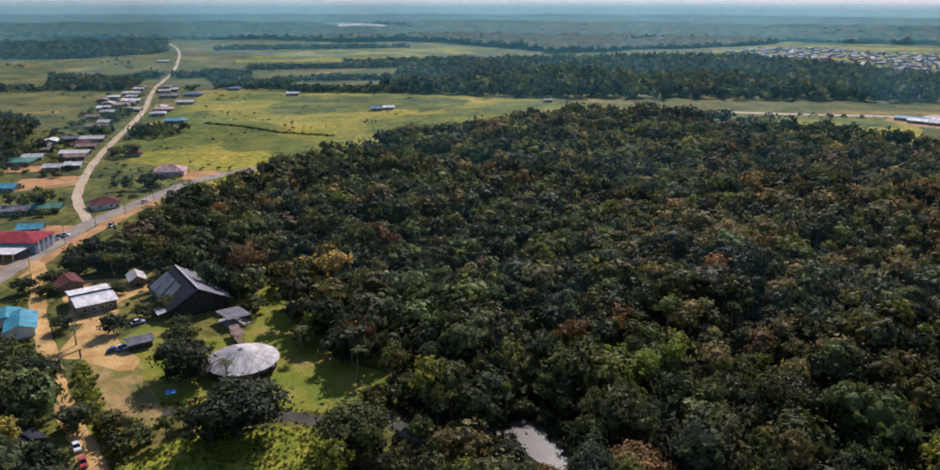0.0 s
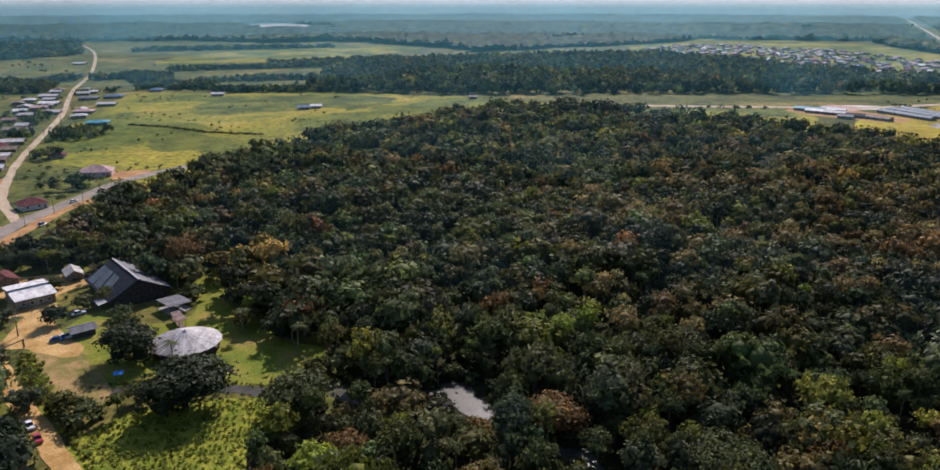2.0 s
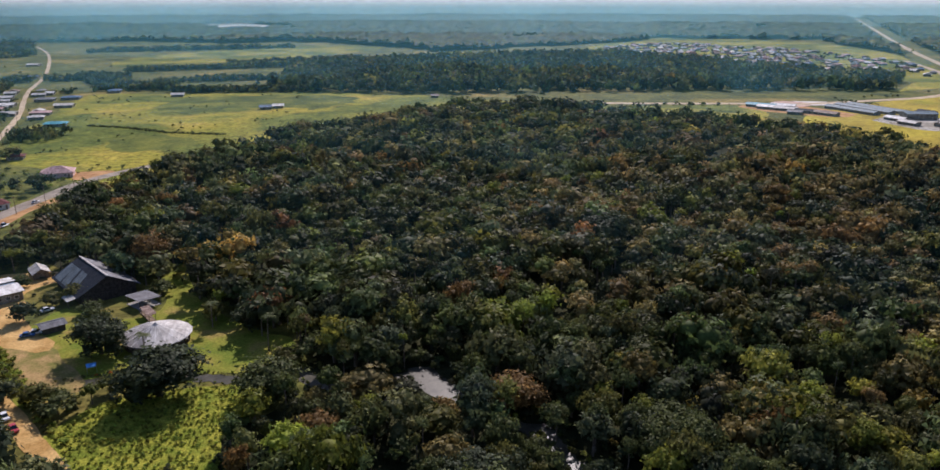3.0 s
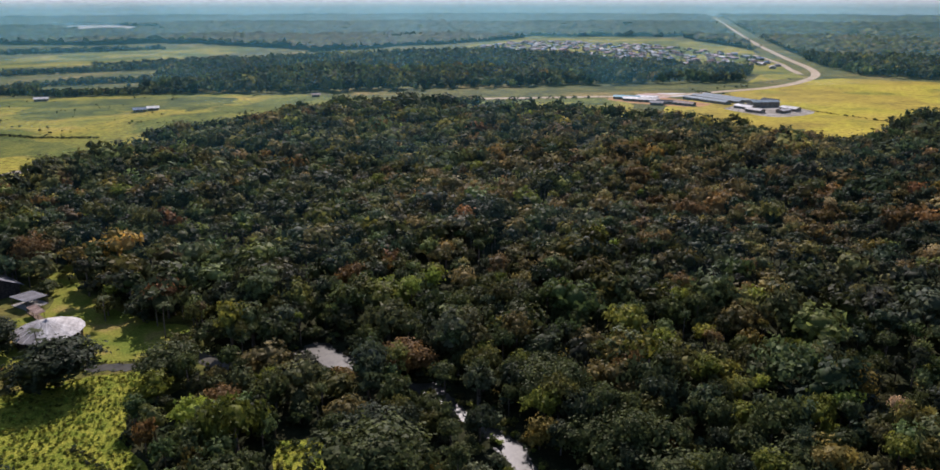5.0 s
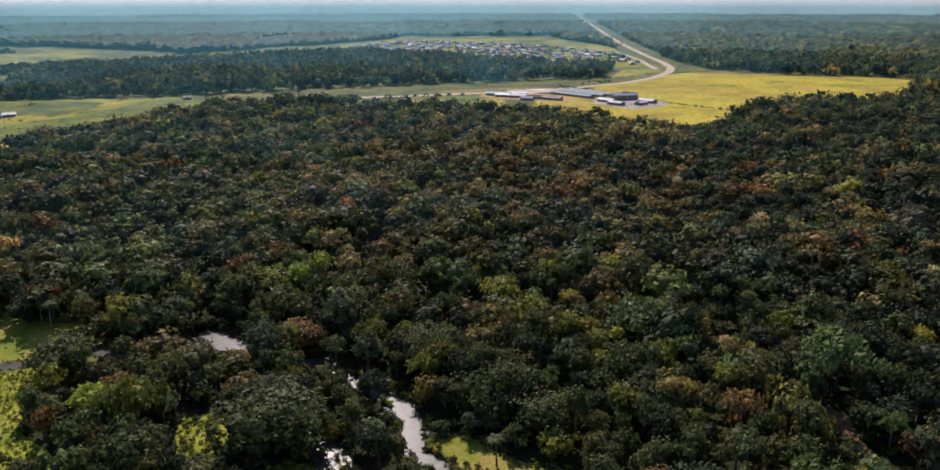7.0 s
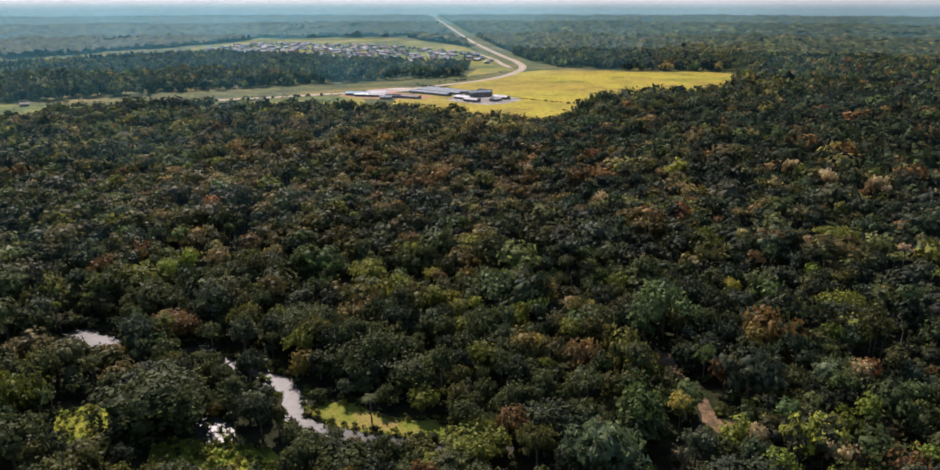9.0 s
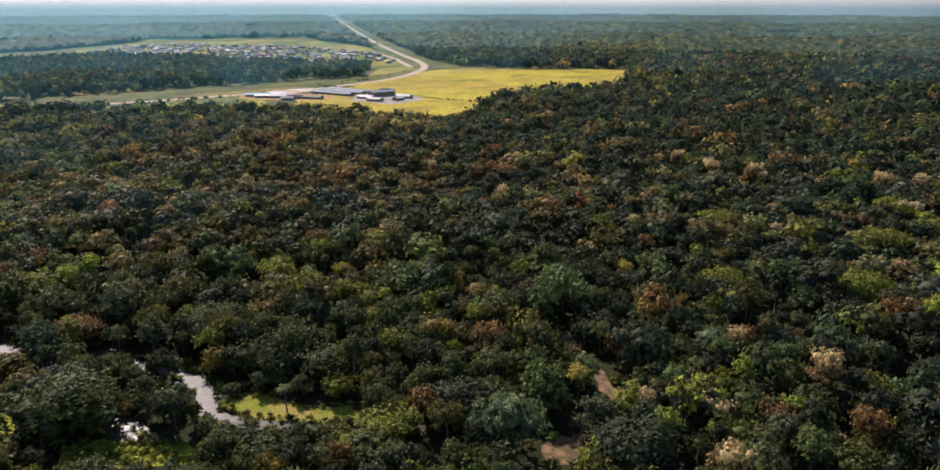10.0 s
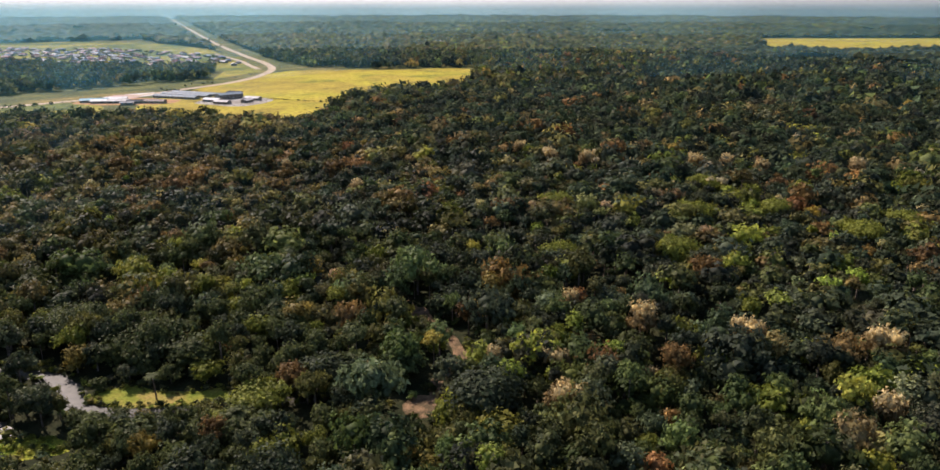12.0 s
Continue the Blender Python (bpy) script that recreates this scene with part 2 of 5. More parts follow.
def part(name, bm, mat, parent=None, label="", bevel=0.0):
    """One bmesh as one mesh object under a thing or under a part."""
    if bevel:
        bmesh.ops.bevel(bm, geom=bm.edges[:], offset=bevel, segments=1, affect="EDGES")
    bmesh.ops.recalc_face_normals(bm, faces=bm.faces[:])
    me = bpy.data.meshes.new(name)
    bm.to_mesh(me)
    bm.free()
    return link_mesh(name, me, mat, parent, label)


def add_box(bm, x0, x1, y0, y1, z0, z1):
    v = [bm.verts.new((x, y, z)) for z in (z0, z1) for x, y in ((x0, y0), (x1, y0), (x1, y1), (x0, y1))]
    for f in ((3, 2, 1, 0), (4, 5, 6, 7), (0, 1, 5, 4), (1, 2, 6, 5), (2, 3, 7, 6), (3, 0, 4, 7)):
        bm.faces.new([v[i] for i in f])
    return bm


def box(x0, x1, y0, y1, z0, z1):
    return add_box(bmesh.new(), x0, x1, y0, y1, z0, z1)


def add_slab(bm, pts, thick):
    """A flat polygon given thickness downwards."""
    pts = [Vector(p) for p in pts]
    top = [bm.verts.new(p) for p in pts]
    low = [bm.verts.new(p - Vector((0, 0, thick))) for p in pts]
    bm.faces.new(top)
    bm.faces.new(low[::-1])
    for i in range(len(pts)):
        j = (i + 1) % len(pts)
        bm.faces.new((top[j], top[i], low[i], low[j]))
    return bm


def slab(pts, thick):
    return add_slab(bmesh.new(), pts, thick)


def mesh_np(name, verts, tris, mat, tint=None):
    """A triangle mesh from arrays, with an optional colour for each vertex."""
    me = bpy.data.meshes.new(name)
    me.vertices.add(len(verts))
    me.vertices.foreach_set("co", np.ascontiguousarray(verts, np.float32).ravel())
    me.loops.add(len(tris) * 3)
    me.loops.foreach_set("vertex_index", np.ascontiguousarray(tris, np.int32).ravel())
    me.polygons.add(len(tris))
    me.polygons.foreach_set("loop_start", np.arange(0, len(tris) * 3, 3, dtype=np.int32))
    me.polygons.foreach_set("loop_total", np.full(len(tris), 3, np.int32))
    if tint is not None:
        a = me.attributes.new("tint", "FLOAT_COLOR", "POINT")
        a.data.foreach_set("color", np.ascontiguousarray(np.c_[tint, np.ones(len(tint))], np.float32).ravel())
    me.update(calc_edges=True)
    me.materials.append(mat)
    return me


def inside(px, py, poly):
    """Which of the points lie inside the polygon."""
    r = np.zeros(len(px), bool)
    for (x0, y0), (x1, y1) in zip(poly, poly[1:] + poly[:1]):
        if y0 != y1:
            r ^= ((y0 > py) != (y1 > py)) & (px < (x1 - x0) * (py - y0) / (y1 - y0) + x0)
    return r


def smooth_line(pts, step):
    """A curve through the points, with an even spacing."""
    out = []
    p = [Vector(q) for q in pts]
    p = [p[0] * 2 - p[1]] + p + [p[-1] * 2 - p[-2]]
    for i in range(1, len(p) - 2):
        n = max(2, int((p[i + 1] - p[i]).length / step))
        for k in range(n):
            t = k / n
            out.append(0.5 * (2 * p[i] + (p[i + 1] - p[i - 1]) * t + (2 * p[i - 1] - 5 * p[i] + 4 * p[i + 1] - p[i + 2]) * t * t + (3 * p[i] - p[i - 1] - 3 * p[i + 1] + p[i + 2]) * t ** 3))
    return out + [p[-2]]


def near_line(px, py, pts, dist):
    r = np.zeros(len(px), bool)
    for (x0, y0), (x1, y1) in zip(pts, pts[1:]):
        dx, dy = x1 - x0, y1 - y0
        t = np.clip(((px - x0) * dx + (py - y0) * dy) / (dx * dx + dy * dy), 0, 1)
        r |= np.hypot(px - x0 - t * dx, py - y0 - t * dy) < dist
    return r


def ribbon(name, pts, width, z, mat, label, category, step=6.0, rough_edge=0.12, thick=0.015):
    """A road or water course: a low bed that follows a line, with uneven edges."""
    rng = random.Random(name)
    line = smooth_line([(x, y) for x, y in pts], step)
    bm = bmesh.new()
    rows = []
    for i, p in enumerate(line):
        d = (line[min(i + 1, len(line) - 1)] - line[max(i - 1, 0)]).normalized()
        s = Vector((-d.y, d.x))
        w = [width / 2 * (1 + rng.uniform(-rough_edge, rough_edge)) for _ in range(2)]
        a, b = p + s * w[0], p - s * w[1]
        rows.append([bm.verts.new((a.x, a.y, 0)), bm.verts.new((a.x, a.y, z)), bm.verts.new((p.x, p.y, z + thick)), bm.verts.new((b.x, b.y, z)), bm.verts.new((b.x, b.y, 0))])
    for r, q in zip(rows, rows[1:]):
        for k in range(4):
            bm.faces.new((r[k], r[k + 1], q[k + 1], q[k]))
    return tagged(part(name, bm, mat), label, category, kind="structure")


def patch(name, pts, z, mat, label, category, wobble=2.0, step=8.0):
    """A piece of ground with its own cover and a wavering edge."""
    rng = random.Random(name)
    loop = smooth_line([*pts, pts[0]], step)[:-1]
    bm = bmesh.new()
    vs = [bm.verts.new((p.x + rng.uniform(-wobble, wobble), p.y + rng.uniform(-wobble, wobble), z)) for p in loop]
    low = [bm.verts.new((v.co.x, v.co.y, 0)) for v in vs]
    es = [bm.edges.new((vs[i], vs[(i + 1) % len(vs)])) for i in range(len(vs))]
    bmesh.ops.triangle_fill(bm, use_beauty=True, use_dissolve=False, edges=es)
    for i in range(len(vs)):
        j = (i + 1) % len(vs)
        bm.faces.new((vs[i], vs[j], low[j], low[i]))
    return tagged(part(name, bm, mat), label, category, kind="structure")


# ---- ground, fields, roads, water ----
bm = bmesh.new()
bmesh.ops.create_grid(bm, x_segments=60, y_segments=60, size=7000)
tagged(part("ground", bm, PASTURE), "flat green and ochre pasture land out to the horizon", "ground", kind="structure")

PAVED = [(-178, 190), (-176, 242), (-176.5, 264), (-177, 290), (-177, 313), (-176.5, 336), (-171.5, 361), (-166, 385), (-160, 412), (-147, 437), (-120, 470)]
DIRT_ROAD = [(-177, 336), (-203, 376), (-223, 423), (-245, 488), (-263, 554), (-283, 631), (-310, 721), (-343, 815), (-372, 905), (-423, 1090), (-521, 1380), (-604, 1595), (-700, 1800)]
TRACK = [(-66, 120), (-82, 142), (-90, 153), (-98, 163), (-110, 179), (-119, 193), (-131, 211), (-142, 228), (-153, 248), (-163, 268), (-174, 282)]
HIGHWAY = [(2839, 4099), (1710, 2333), (1172, 1487), (919, 1068), (826, 905), (757, 808), (680, 742), (600, 698), (520, 680), (433, 667), (372, 680), (309, 690), (234, 705)]
CREEK = [(-85, 166), (-64, 170), (-46, 166), (-36, 164.5), (-27, 165.5), (-20, 166), (-13, 157), (-2, 158), (8, 159), (13, 160), (19, 153), (24, 146), (33, 131), (41, 125), (43, 115), (48, 103), (51.2, 95), (51.5, 87), (49.5, 79), (46, 73), (50.5, 64), (57, 54.5), (63, 47), (70.5, 39.5), (82, 29), (96, 18)]
POND = [(10, 163), (16, 164), (20, 155), (25, 146.5), (21, 143), (13, 151)]
POOL = [(24, 86), (29, 88.5), (32.5, 80), (30.5, 73.5), (25, 76)]
POND_B = [(46.5, 95), (51.5, 95.5), (53, 87), (50, 78), (45, 73), (46, 80), (48.5, 88)]
LAWN_A = [(-77, 267), (-69, 261), (-64, 242), (-60, 228), (-50, 214), (-38, 199), (-24, 189), (-21, 178), (-28, 168), (-48, 169), (-56, 172), (-72, 171), (-80, 158), (-92, 158), (-99, 176), (-110, 192), (-106, 214), (-98, 226), (-86, 212), (-72, 214), (-70, 228), (-77, 254)]
YARD = [(-121, 199), (-123, 214), (-124, 228), (-118, 233), (-113, 220), (-107, 209), (-99, 200), (-94, 193), (-99, 190), (-108, 195)]
WORN = [(-110, 194), (-101, 198), (-92, 190), (-87, 181), (-77, 168), (-78, 163), (-84, 160), (-91, 166), (-98, 177), (-104, 186)]
FOREYARD = [(-160, 262), (-140, 242), (-132, 226), (-124, 222), (-118, 246), (-112, 252), (-118, 262), (-135, 262)]
WILD_MEADOW = [(-72, 155), (-58, 160), (-47, 161), (-36, 160), (-30, 150), (-36, 135), (-33, 118), (-24, 98), (-40, 90), (-72, 118), (-78, 140)]
STRIP = [(51, 76), (60, 74), (64, 64), (67, 58), (75, 50), (71, 42), (61, 53), (51, 67)]
BARE_A = [(95, 6), (101, 5), (104, -2), (98, -7), (91, 0)]
BARE_B = [(121, 11), (131, 10), (138, 6), (128, 4)]
BARE_C = [(144, 43), (149, 41), (142, 31), (138, 34)]
SUNNY_FIELD = [(533, 672), (619, 703), (721, 757), (783, 730), (850, 640), (930, 560), (725, 430), (661, 400), (600, 446), (525, 438), (470, 400), (425, 376), (395, 395), (360, 468), (395, 590)]
TOWN_FIELD = [(606, 750), (716, 793), (842, 968), (1006, 1307), (1066, 1527), (1020, 1794), (806, 1950), (477, 1551), (540, 1250), (600, 1000), (690, 850)]
PASTURE_A = [(-240, 500), (-136, 400), (-125, 431), (-90, 484), (-65, 539), (-14, 574), (30, 623), (106, 682), (190, 632), (310, 534), (340, 560), (372, 660), (230, 690), (36, 806), (-63, 842), (-205, 848), (-290, 850), (-275, 700)]
GREEN_FAR = [(-394, 1314), (-355, 1496), (-75, 1747), (57, 1625), (-91, 1381), (-347, 1217)]
FOREST_LANE = [(300, 452), (282, 445), (240, 421), (196, 386), (142, 368), (110, 362)]
FOREST_PATH = [(150, 50), (145, 40), (138, 25), (130, 13), (121, 8), (108, 5), (98, -4)]
POND_C = [(35.5, 130.5), (41.5, 129.5), (42.5, 126), (40, 124), (37, 127.5)]
GLADE_A = [(14, 83), (23, 80), (36, 64), (35, 56), (25, 62), (13, 74)]
GLADE_B = [(-1, 113), (8, 111), (9, 98), (2, 93), (-3, 97)]
FAR_FIELD = [(2177, 444), (2455, 38), (2700, -300), (2200, -380), (1790, -30), (1650, 150), (1650, 295)]
WHITE_CLEARING = [(-640, 3130), (-622, 3280), (-478, 3420), (-222, 2900), (-302, 2721), (-417, 2683)]

patch("pasture_field", PASTURE_A, 0.04, MEADOW, "open yellow-green grazing land with darker damp patches", "field", 6, 25)
patch("sunny_field", SUNNY_FIELD, 0.05, FIELD, "bright yellow grass field beside the forest", "field", 5, 25)
patch("town_green", TOWN_FIELD, 0.05, MEADOW, "pale green open land round the housing estate", "field", 8, 60)
patch("far_green_field", GREEN_FAR, 0.05, MEADOW, "long green field between hedgerows", "field", 6, 60)
patch("far_bright_field", FAR_FIELD, 0.05, FIELD, "bright field in a gap of the far forest", "field", 8, 60)
patch("white_clearing", WHITE_CLEARING, 0.05, WHITE_SAND, "pale bare clearing far off in the forest", "clearing", 20, 60)
patch("lawn", LAWN_A, 0.05, LAWN, "mown sunlit lawn round the round hut, worn in places", "lawn", 0.8, 2.5)
patch("wild_meadow", WILD_MEADOW, 0.05, WILD, "rank bright green meadow with tussocks", "meadow", 1.0, 5)
patch("grass_strip", STRIP, 0.05, LAWN, "sunlit grass bank beside the creek", "lawn", 0.9, 2)
patch("glade_grass", GLADE_A, 0.05, WILD, "rank sunlit grass in a forest glade", "glade", 0.6, 3)
patch("glade_grass", GLADE_B, 0.05, WILD, "rank sunlit grass in a forest glade", "glade", 0.6, 3)
patch("sandy_yard", YARD, 0.09, SAND, "worn sandy parking yard with tyre marks", "yard", 0.9, 4)
patch("worn_lawn", WORN, 0.08, surface("worn_grass", [(0.3, (0.17, 0.16, 0.04)), (0.7, (0.40, 0.26, 0.11))], 0.14, 0.9, 14, 0.3, 0.4, 0.05), "worn brownish grass beside the yard", "lawn", 0.8, 4)
patch("sandy_forecourt", FOREYARD, 0.07, SAND, "bare sandy ground round the sheds", "yard", 1.2, 5)
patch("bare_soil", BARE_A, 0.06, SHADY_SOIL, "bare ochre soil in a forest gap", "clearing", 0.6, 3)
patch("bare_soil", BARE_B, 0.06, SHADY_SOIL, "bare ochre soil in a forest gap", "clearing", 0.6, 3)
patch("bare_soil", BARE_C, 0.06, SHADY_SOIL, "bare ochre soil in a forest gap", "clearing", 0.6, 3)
patch("soil_plot", [(-258, 424), (-226, 432), (-221, 412), (-238, 398), (-256, 396)], 0.06, RED_SOIL, "fenced ochre bare plot beside the dirt road", "plot", 0.8, 6)
patch("soil_plot", [(-172, 446), (-150, 447), (-146, 434), (-165, 424)], 0.06, RED_SOIL, "ochre bare plot beside the pink house", "plot", 0.8, 6)
patch("soil_plot", [(-290, 457), (-256, 459), (-254, 447), (-285, 440)], 0.06, RED_SOIL, "ochre bare plot beside the village houses", "plot", 0.8, 6)
patch("road_verge", [(-172, 285), (-171, 345), (-160, 385), (-155, 383), (-164, 345), (-167, 300), (-168, 262)], 0.04, RED_SOIL, "sandy verge along the paved road", "verge", 1.0, 6)
patch("shop_forecourt", [(-199, 330), (-180, 330), (-181, 300), (-176, 285), (-186, 272), (-198, 300)], 0.04, RED_SOIL, "reddish paved forecourt of the shop", "yard", 0.6, 6)
patch("compound_yard", [(437, 561), (448, 503), (505, 519), (492, 588)], 0.08, surface("dusty_paving", [(0.2, (0.20, 0.18, 0.14)), (0.5, (0.34, 0.31, 0.25)), (0.8, (0.50, 0.47, 0.40))], 0.05, 0.9, 9, 0.3, 0.2, 0.05), "pale paved yard of the compound", "yard", 1, 12)
patch("ochre_yard", [(436, 632), (446, 590), (420, 582), (398, 596), (372, 628), (366, 660), (400, 668), (428, 652)], 0.085, RED_SOIL, "bare ochre soil between the compound sheds", "yard", 3, 8)
patch("paved_apron", [(440, 688), (470, 679), (459, 655), (428, 661)], 0.095, WHITE_SAND, "white paved apron beside the highway", "yard", 1, 12)
patch("salmon_court", [(395, 668), (428, 690), (450, 672), (425, 648)], 0.12, plain("salmon_paving", (0.55, 0.38, 0.30), 0.9), "pale salmon hard court", "court", 1, 10)

ribbon("paved_road", PAVED, 9.0, 0.10, ASPHALT, "worn grey paved road past the village", "road", 5, 0.05)
ribbon("dirt_road", DIRT_ROAD, 4.8, 0.09, GRAVEL, "pale dirt road running through the village", "road", 8, 0.24)
ribbon("sandy_track", TRACK, 5.2, 0.11, SAND, "yellow sandy track with wheel ruts", "track", 3, 0.14)
ribbon("highway", HIGHWAY, 11.5, 0.12, GRAVEL, "pale highway curving between fields and forest", "road", 20, 0.03)
ribbon("service_lane", [(917, 1150), (832, 975), (775, 880), (740, 818)], 9.0, 0.14, GRAVEL, "pale lane beside the highway", "road", 15, 0.05)
ribbon("creek", CREEK, 4.6, 0.06, WATER, "narrow muddy creek between trees", "creek", 1.6, 0.38, 0.0)
patch("pond", POND, 0.075, WATER, "small pond that mirrors the bright sky", "pond", 0.7, 1.8)
patch("pond", POOL, 0.075, WATER, "small shaded pool under trees", "pond", 0.7, 1.8)
ribbon("forest_path", FOREST_PATH, 3.2, 0.07, SHADY_SOIL, "dirt path through the forest, shade toned into its brown", "path", 3, 0.25)
patch("pond", POND_C, 0.085, WATER, "narrow open reach of the creek", "pond", 0.4, 1.5)
patch("pond", POND_B, 0.08, WATER, "bend of the creek widened into a pond", "pond", 0.7, 1.8)


# ---- trees ----
ICO = bmesh.new()
bmesh.ops.create_icosphere(ICO, subdivisions=1, radius=1.0)
ICO_V = np.array([v.co[:] for v in ICO.verts])
ICO_F = np.array([[v.index for v in f.verts] for f in ICO.faces])
ICO.free()


def crown(seed, lobes, clumps, per, leaf, form="round", skirt=1.0):
    """A crown of radius 1 on a tree 2.2 high: lumps of dense shade inside, and over them tufts of small bent leaf sprays."""
    r = np.random.RandomState(seed)
    flat, ring, low = {"round": (0.95, 0.5, 0.5), "umbrella": (0.6, 0.62, 1.0), "tall": (1.05, 0.42, 0.35), "open": (0.85, 0.66, 0.7)}[form]
    c, rad = [(0, 0, 0.2 * flat)], [0.6 if form != "open" else 0.42]
    for k in range(lobes - 1):
        a = 6.283 * (k + r.uniform(-0.3, 0.3)) / max(1, lobes - 1) * 1.618
        d = ring * r.uniform(0.6, 1.2)
        c.append((d * math.cos(a), d * math.sin(a), flat * r.uniform(-0.5, 0.5) * (1.2 - 0.5 * d)))
        rad.append(r.uniform(0.26, 0.48))
    c, rad = np.array(c), np.array(rad)
    V, F, n = [], [], 0
    for p, q in zip(c, rad):
        V.append(p + ICO_V * q * 0.70 * np.array([1, 1, flat]) * r.uniform(0.85, 1.08, (len(ICO_V), 1)))
        F.append(ICO_F + n)
        n += len(ICO_V)
    k = r.choice(len(c), clumps, p=rad ** 2 / (rad ** 2).sum())
    d = r.normal(size=(clumps, 3))
    d[:, 2] = np.abs(d[:, 2]) * 1.05 - 0.32
    d /= np.linalg.norm(d, axis=1)[:, None]
    p = c[k] + d * (rad[k] * r.uniform(0.82, 1.12, clumps))[:, None] * np.array([1, 1, flat])
    size = 0.075 * r.uniform(0.6, 1.6, clumps) * (1.0 if per > 4 else 1.5)
    p, d, size = np.repeat(p, per, 0), np.repeat(d, per, 0), np.repeat(size, per)
    m = len(p)
    p = p + r.normal(size=(m, 3)) * size[:, None] * np.array([1, 1, 0.7]) + d * (np.abs(r.normal(size=m)) * size)[:, None] * 0.6
    nn = d + r.normal(size=(m, 3)) * (0.38 if per > 4 else 0.30) + np.array([0, 0, 0.2])
    nn /= np.linalg.norm(nn, axis=1)[:, None]
    a = np.cross(nn, r.normal(size=(m, 3)))
    a /= np.linalg.norm(a, axis=1)[:, None]
    b = np.cross(nn, a)
    s = (leaf * r.uniform(0.55, 1.35, m))[:, None]
    q = np.stack([p + a * s - nn * s * 0.2, p - a * s * 0.6 + b * s * 0.8, p - a * s * 0.6 - b * s * 0.8], 1)
    V.append(q.reshape(-1, 3))
    F.append(n + np.arange(3 * m).reshape(-1, 3))
    V = np.concatenate(V)
    z = V[:, 2]
    low *= skirt
    V[:, 2] = low + (z - z.min()) / (z.max() - z.min()) * (2.2 - low)
    return V, np.concatenate(F)


FORMS = ["round", "umbrella", "umbrella", "tall", "open", "round", "umbrella", "round"]
LOD = [[crown(100 + i, 8, 84, 9, 0.092, f, 0.45) for i, f in enumerate(FORMS)],
       [crown(200 + i, 5, 50, 5, 0.125, f, 0.6) for i, f in enumerate(FORMS)],
       [crown(300 + i, 3, 24, 4, 0.18, f, 0.35) for i, f in enumerate(FORMS[:6])],
       [crown(400 + i, 2, 14, 2, 0.30, f, 0.15) for i, f in enumerate(FORMS[:6])]]

TINTS = {"deep": (0.052, 0.066, 0.033), "green": (0.094, 0.110, 0.038), "olive": (0.132, 0.128, 0.036), "lime": (0.195, 0.21, 0.036),
         "dry": (0.205, 0.165, 0.060), "rust": (0.20, 0.120, 0.042), "grey": (0.100, 0.114, 0.056), "gold": (0.25, 0.19, 0.045), "cream": (0.58, 0.45, 0.21)}
FRESH = (0.225, 0.255, 0.045)

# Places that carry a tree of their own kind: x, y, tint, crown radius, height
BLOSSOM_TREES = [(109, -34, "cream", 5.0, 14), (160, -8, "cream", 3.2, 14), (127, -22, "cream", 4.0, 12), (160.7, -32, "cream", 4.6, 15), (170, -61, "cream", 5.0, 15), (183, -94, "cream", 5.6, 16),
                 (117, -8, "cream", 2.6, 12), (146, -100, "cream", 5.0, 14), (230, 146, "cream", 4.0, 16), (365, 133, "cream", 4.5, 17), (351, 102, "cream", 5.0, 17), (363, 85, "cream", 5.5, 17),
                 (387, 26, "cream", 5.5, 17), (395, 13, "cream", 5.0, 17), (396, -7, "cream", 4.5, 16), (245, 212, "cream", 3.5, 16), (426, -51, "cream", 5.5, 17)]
BROWN_TREES = [(-82, 257, "rust", 8, 17), (35.5, 137, "rust", 8, 11), (-13, 131, "rust", 5.5, 8), (15, 128, "olive", 6, 8), (16, 113, "dry", 6, 9), (137, 128, "dry", 7, 13), (86, 127, "dry", 6, 12), (148, 19, "gold", 5, 9), (-1, 147, "dry", 8.5, 11), (31, 199, "rust", 6, 13), (57, 92, "gold", 4.5, 9), (91, 111, "rust", 5, 12), (83, 107, "dry", 7, 11),
               (139, 84, "gold", 6, 14), (161, 21, "gold", 6, 14), (220, -33, "rust", 6, 14), (144, -49, "rust", 5, 14), (283, 132, "gold", 8, 15)]
LIME_TREES = [(71, 33, "lime", 7.5, 9), (122, 77, "lime", 5, 11), (106, 101, "lime", 4.5, 13), (226, 86, "lime", 7, 14), (234, -17, "lime", 8, 14), (294, -4, "lime", 9, 14), (208, 21, "lime", 7, 13),
              (300, -72, "lime", 8, 14), (331, -84, "lime", 8, 14), (350, 9, "lime", 9, 14), (275, 55, "lime", 8, 13), (318, -32, "lime", 7, 14), (192, 390, "olive", 9, 16), (152, 204, "green", 8, 14), (138, 199, "olive", 6, 13), (74, 57, "lime", 4.5, 7)]
GARDEN_TREES = [(-152, 257, "green", 4.5, 6), (-148, 246, "olive", 4, 5), (-158, 248, "deep", 4.5, 6), (-140, 269, "deep", 6.5, 9), (-131, 271, "green", 6, 9), (-124.5, 247, "green", 3.5, 5),
                (-150, 270, "deep", 6, 8), (-107, 228, "olive", 4, 5), (-79, 186, "deep", 9, 12), (-115, 178, "deep", 7.5, 10), (-123, 187, "green", 6, 9), (-96, 160, "grey", 5, 7),
                (-90, 138, "green", 6, 8), (-128, 217, "deep", 4.0, 5), (-111, 215, "deep", 4.5, 7), (-72, 232, "green", 4.5, 6), (-87, 208, "green", 5, 7), (-79, 152, "green", 5.5, 6),
                (-86, 158, "olive", 5, 6), (-92, 218, "green", 4, 5), (-100, 232, "olive", 4.5, 6)]
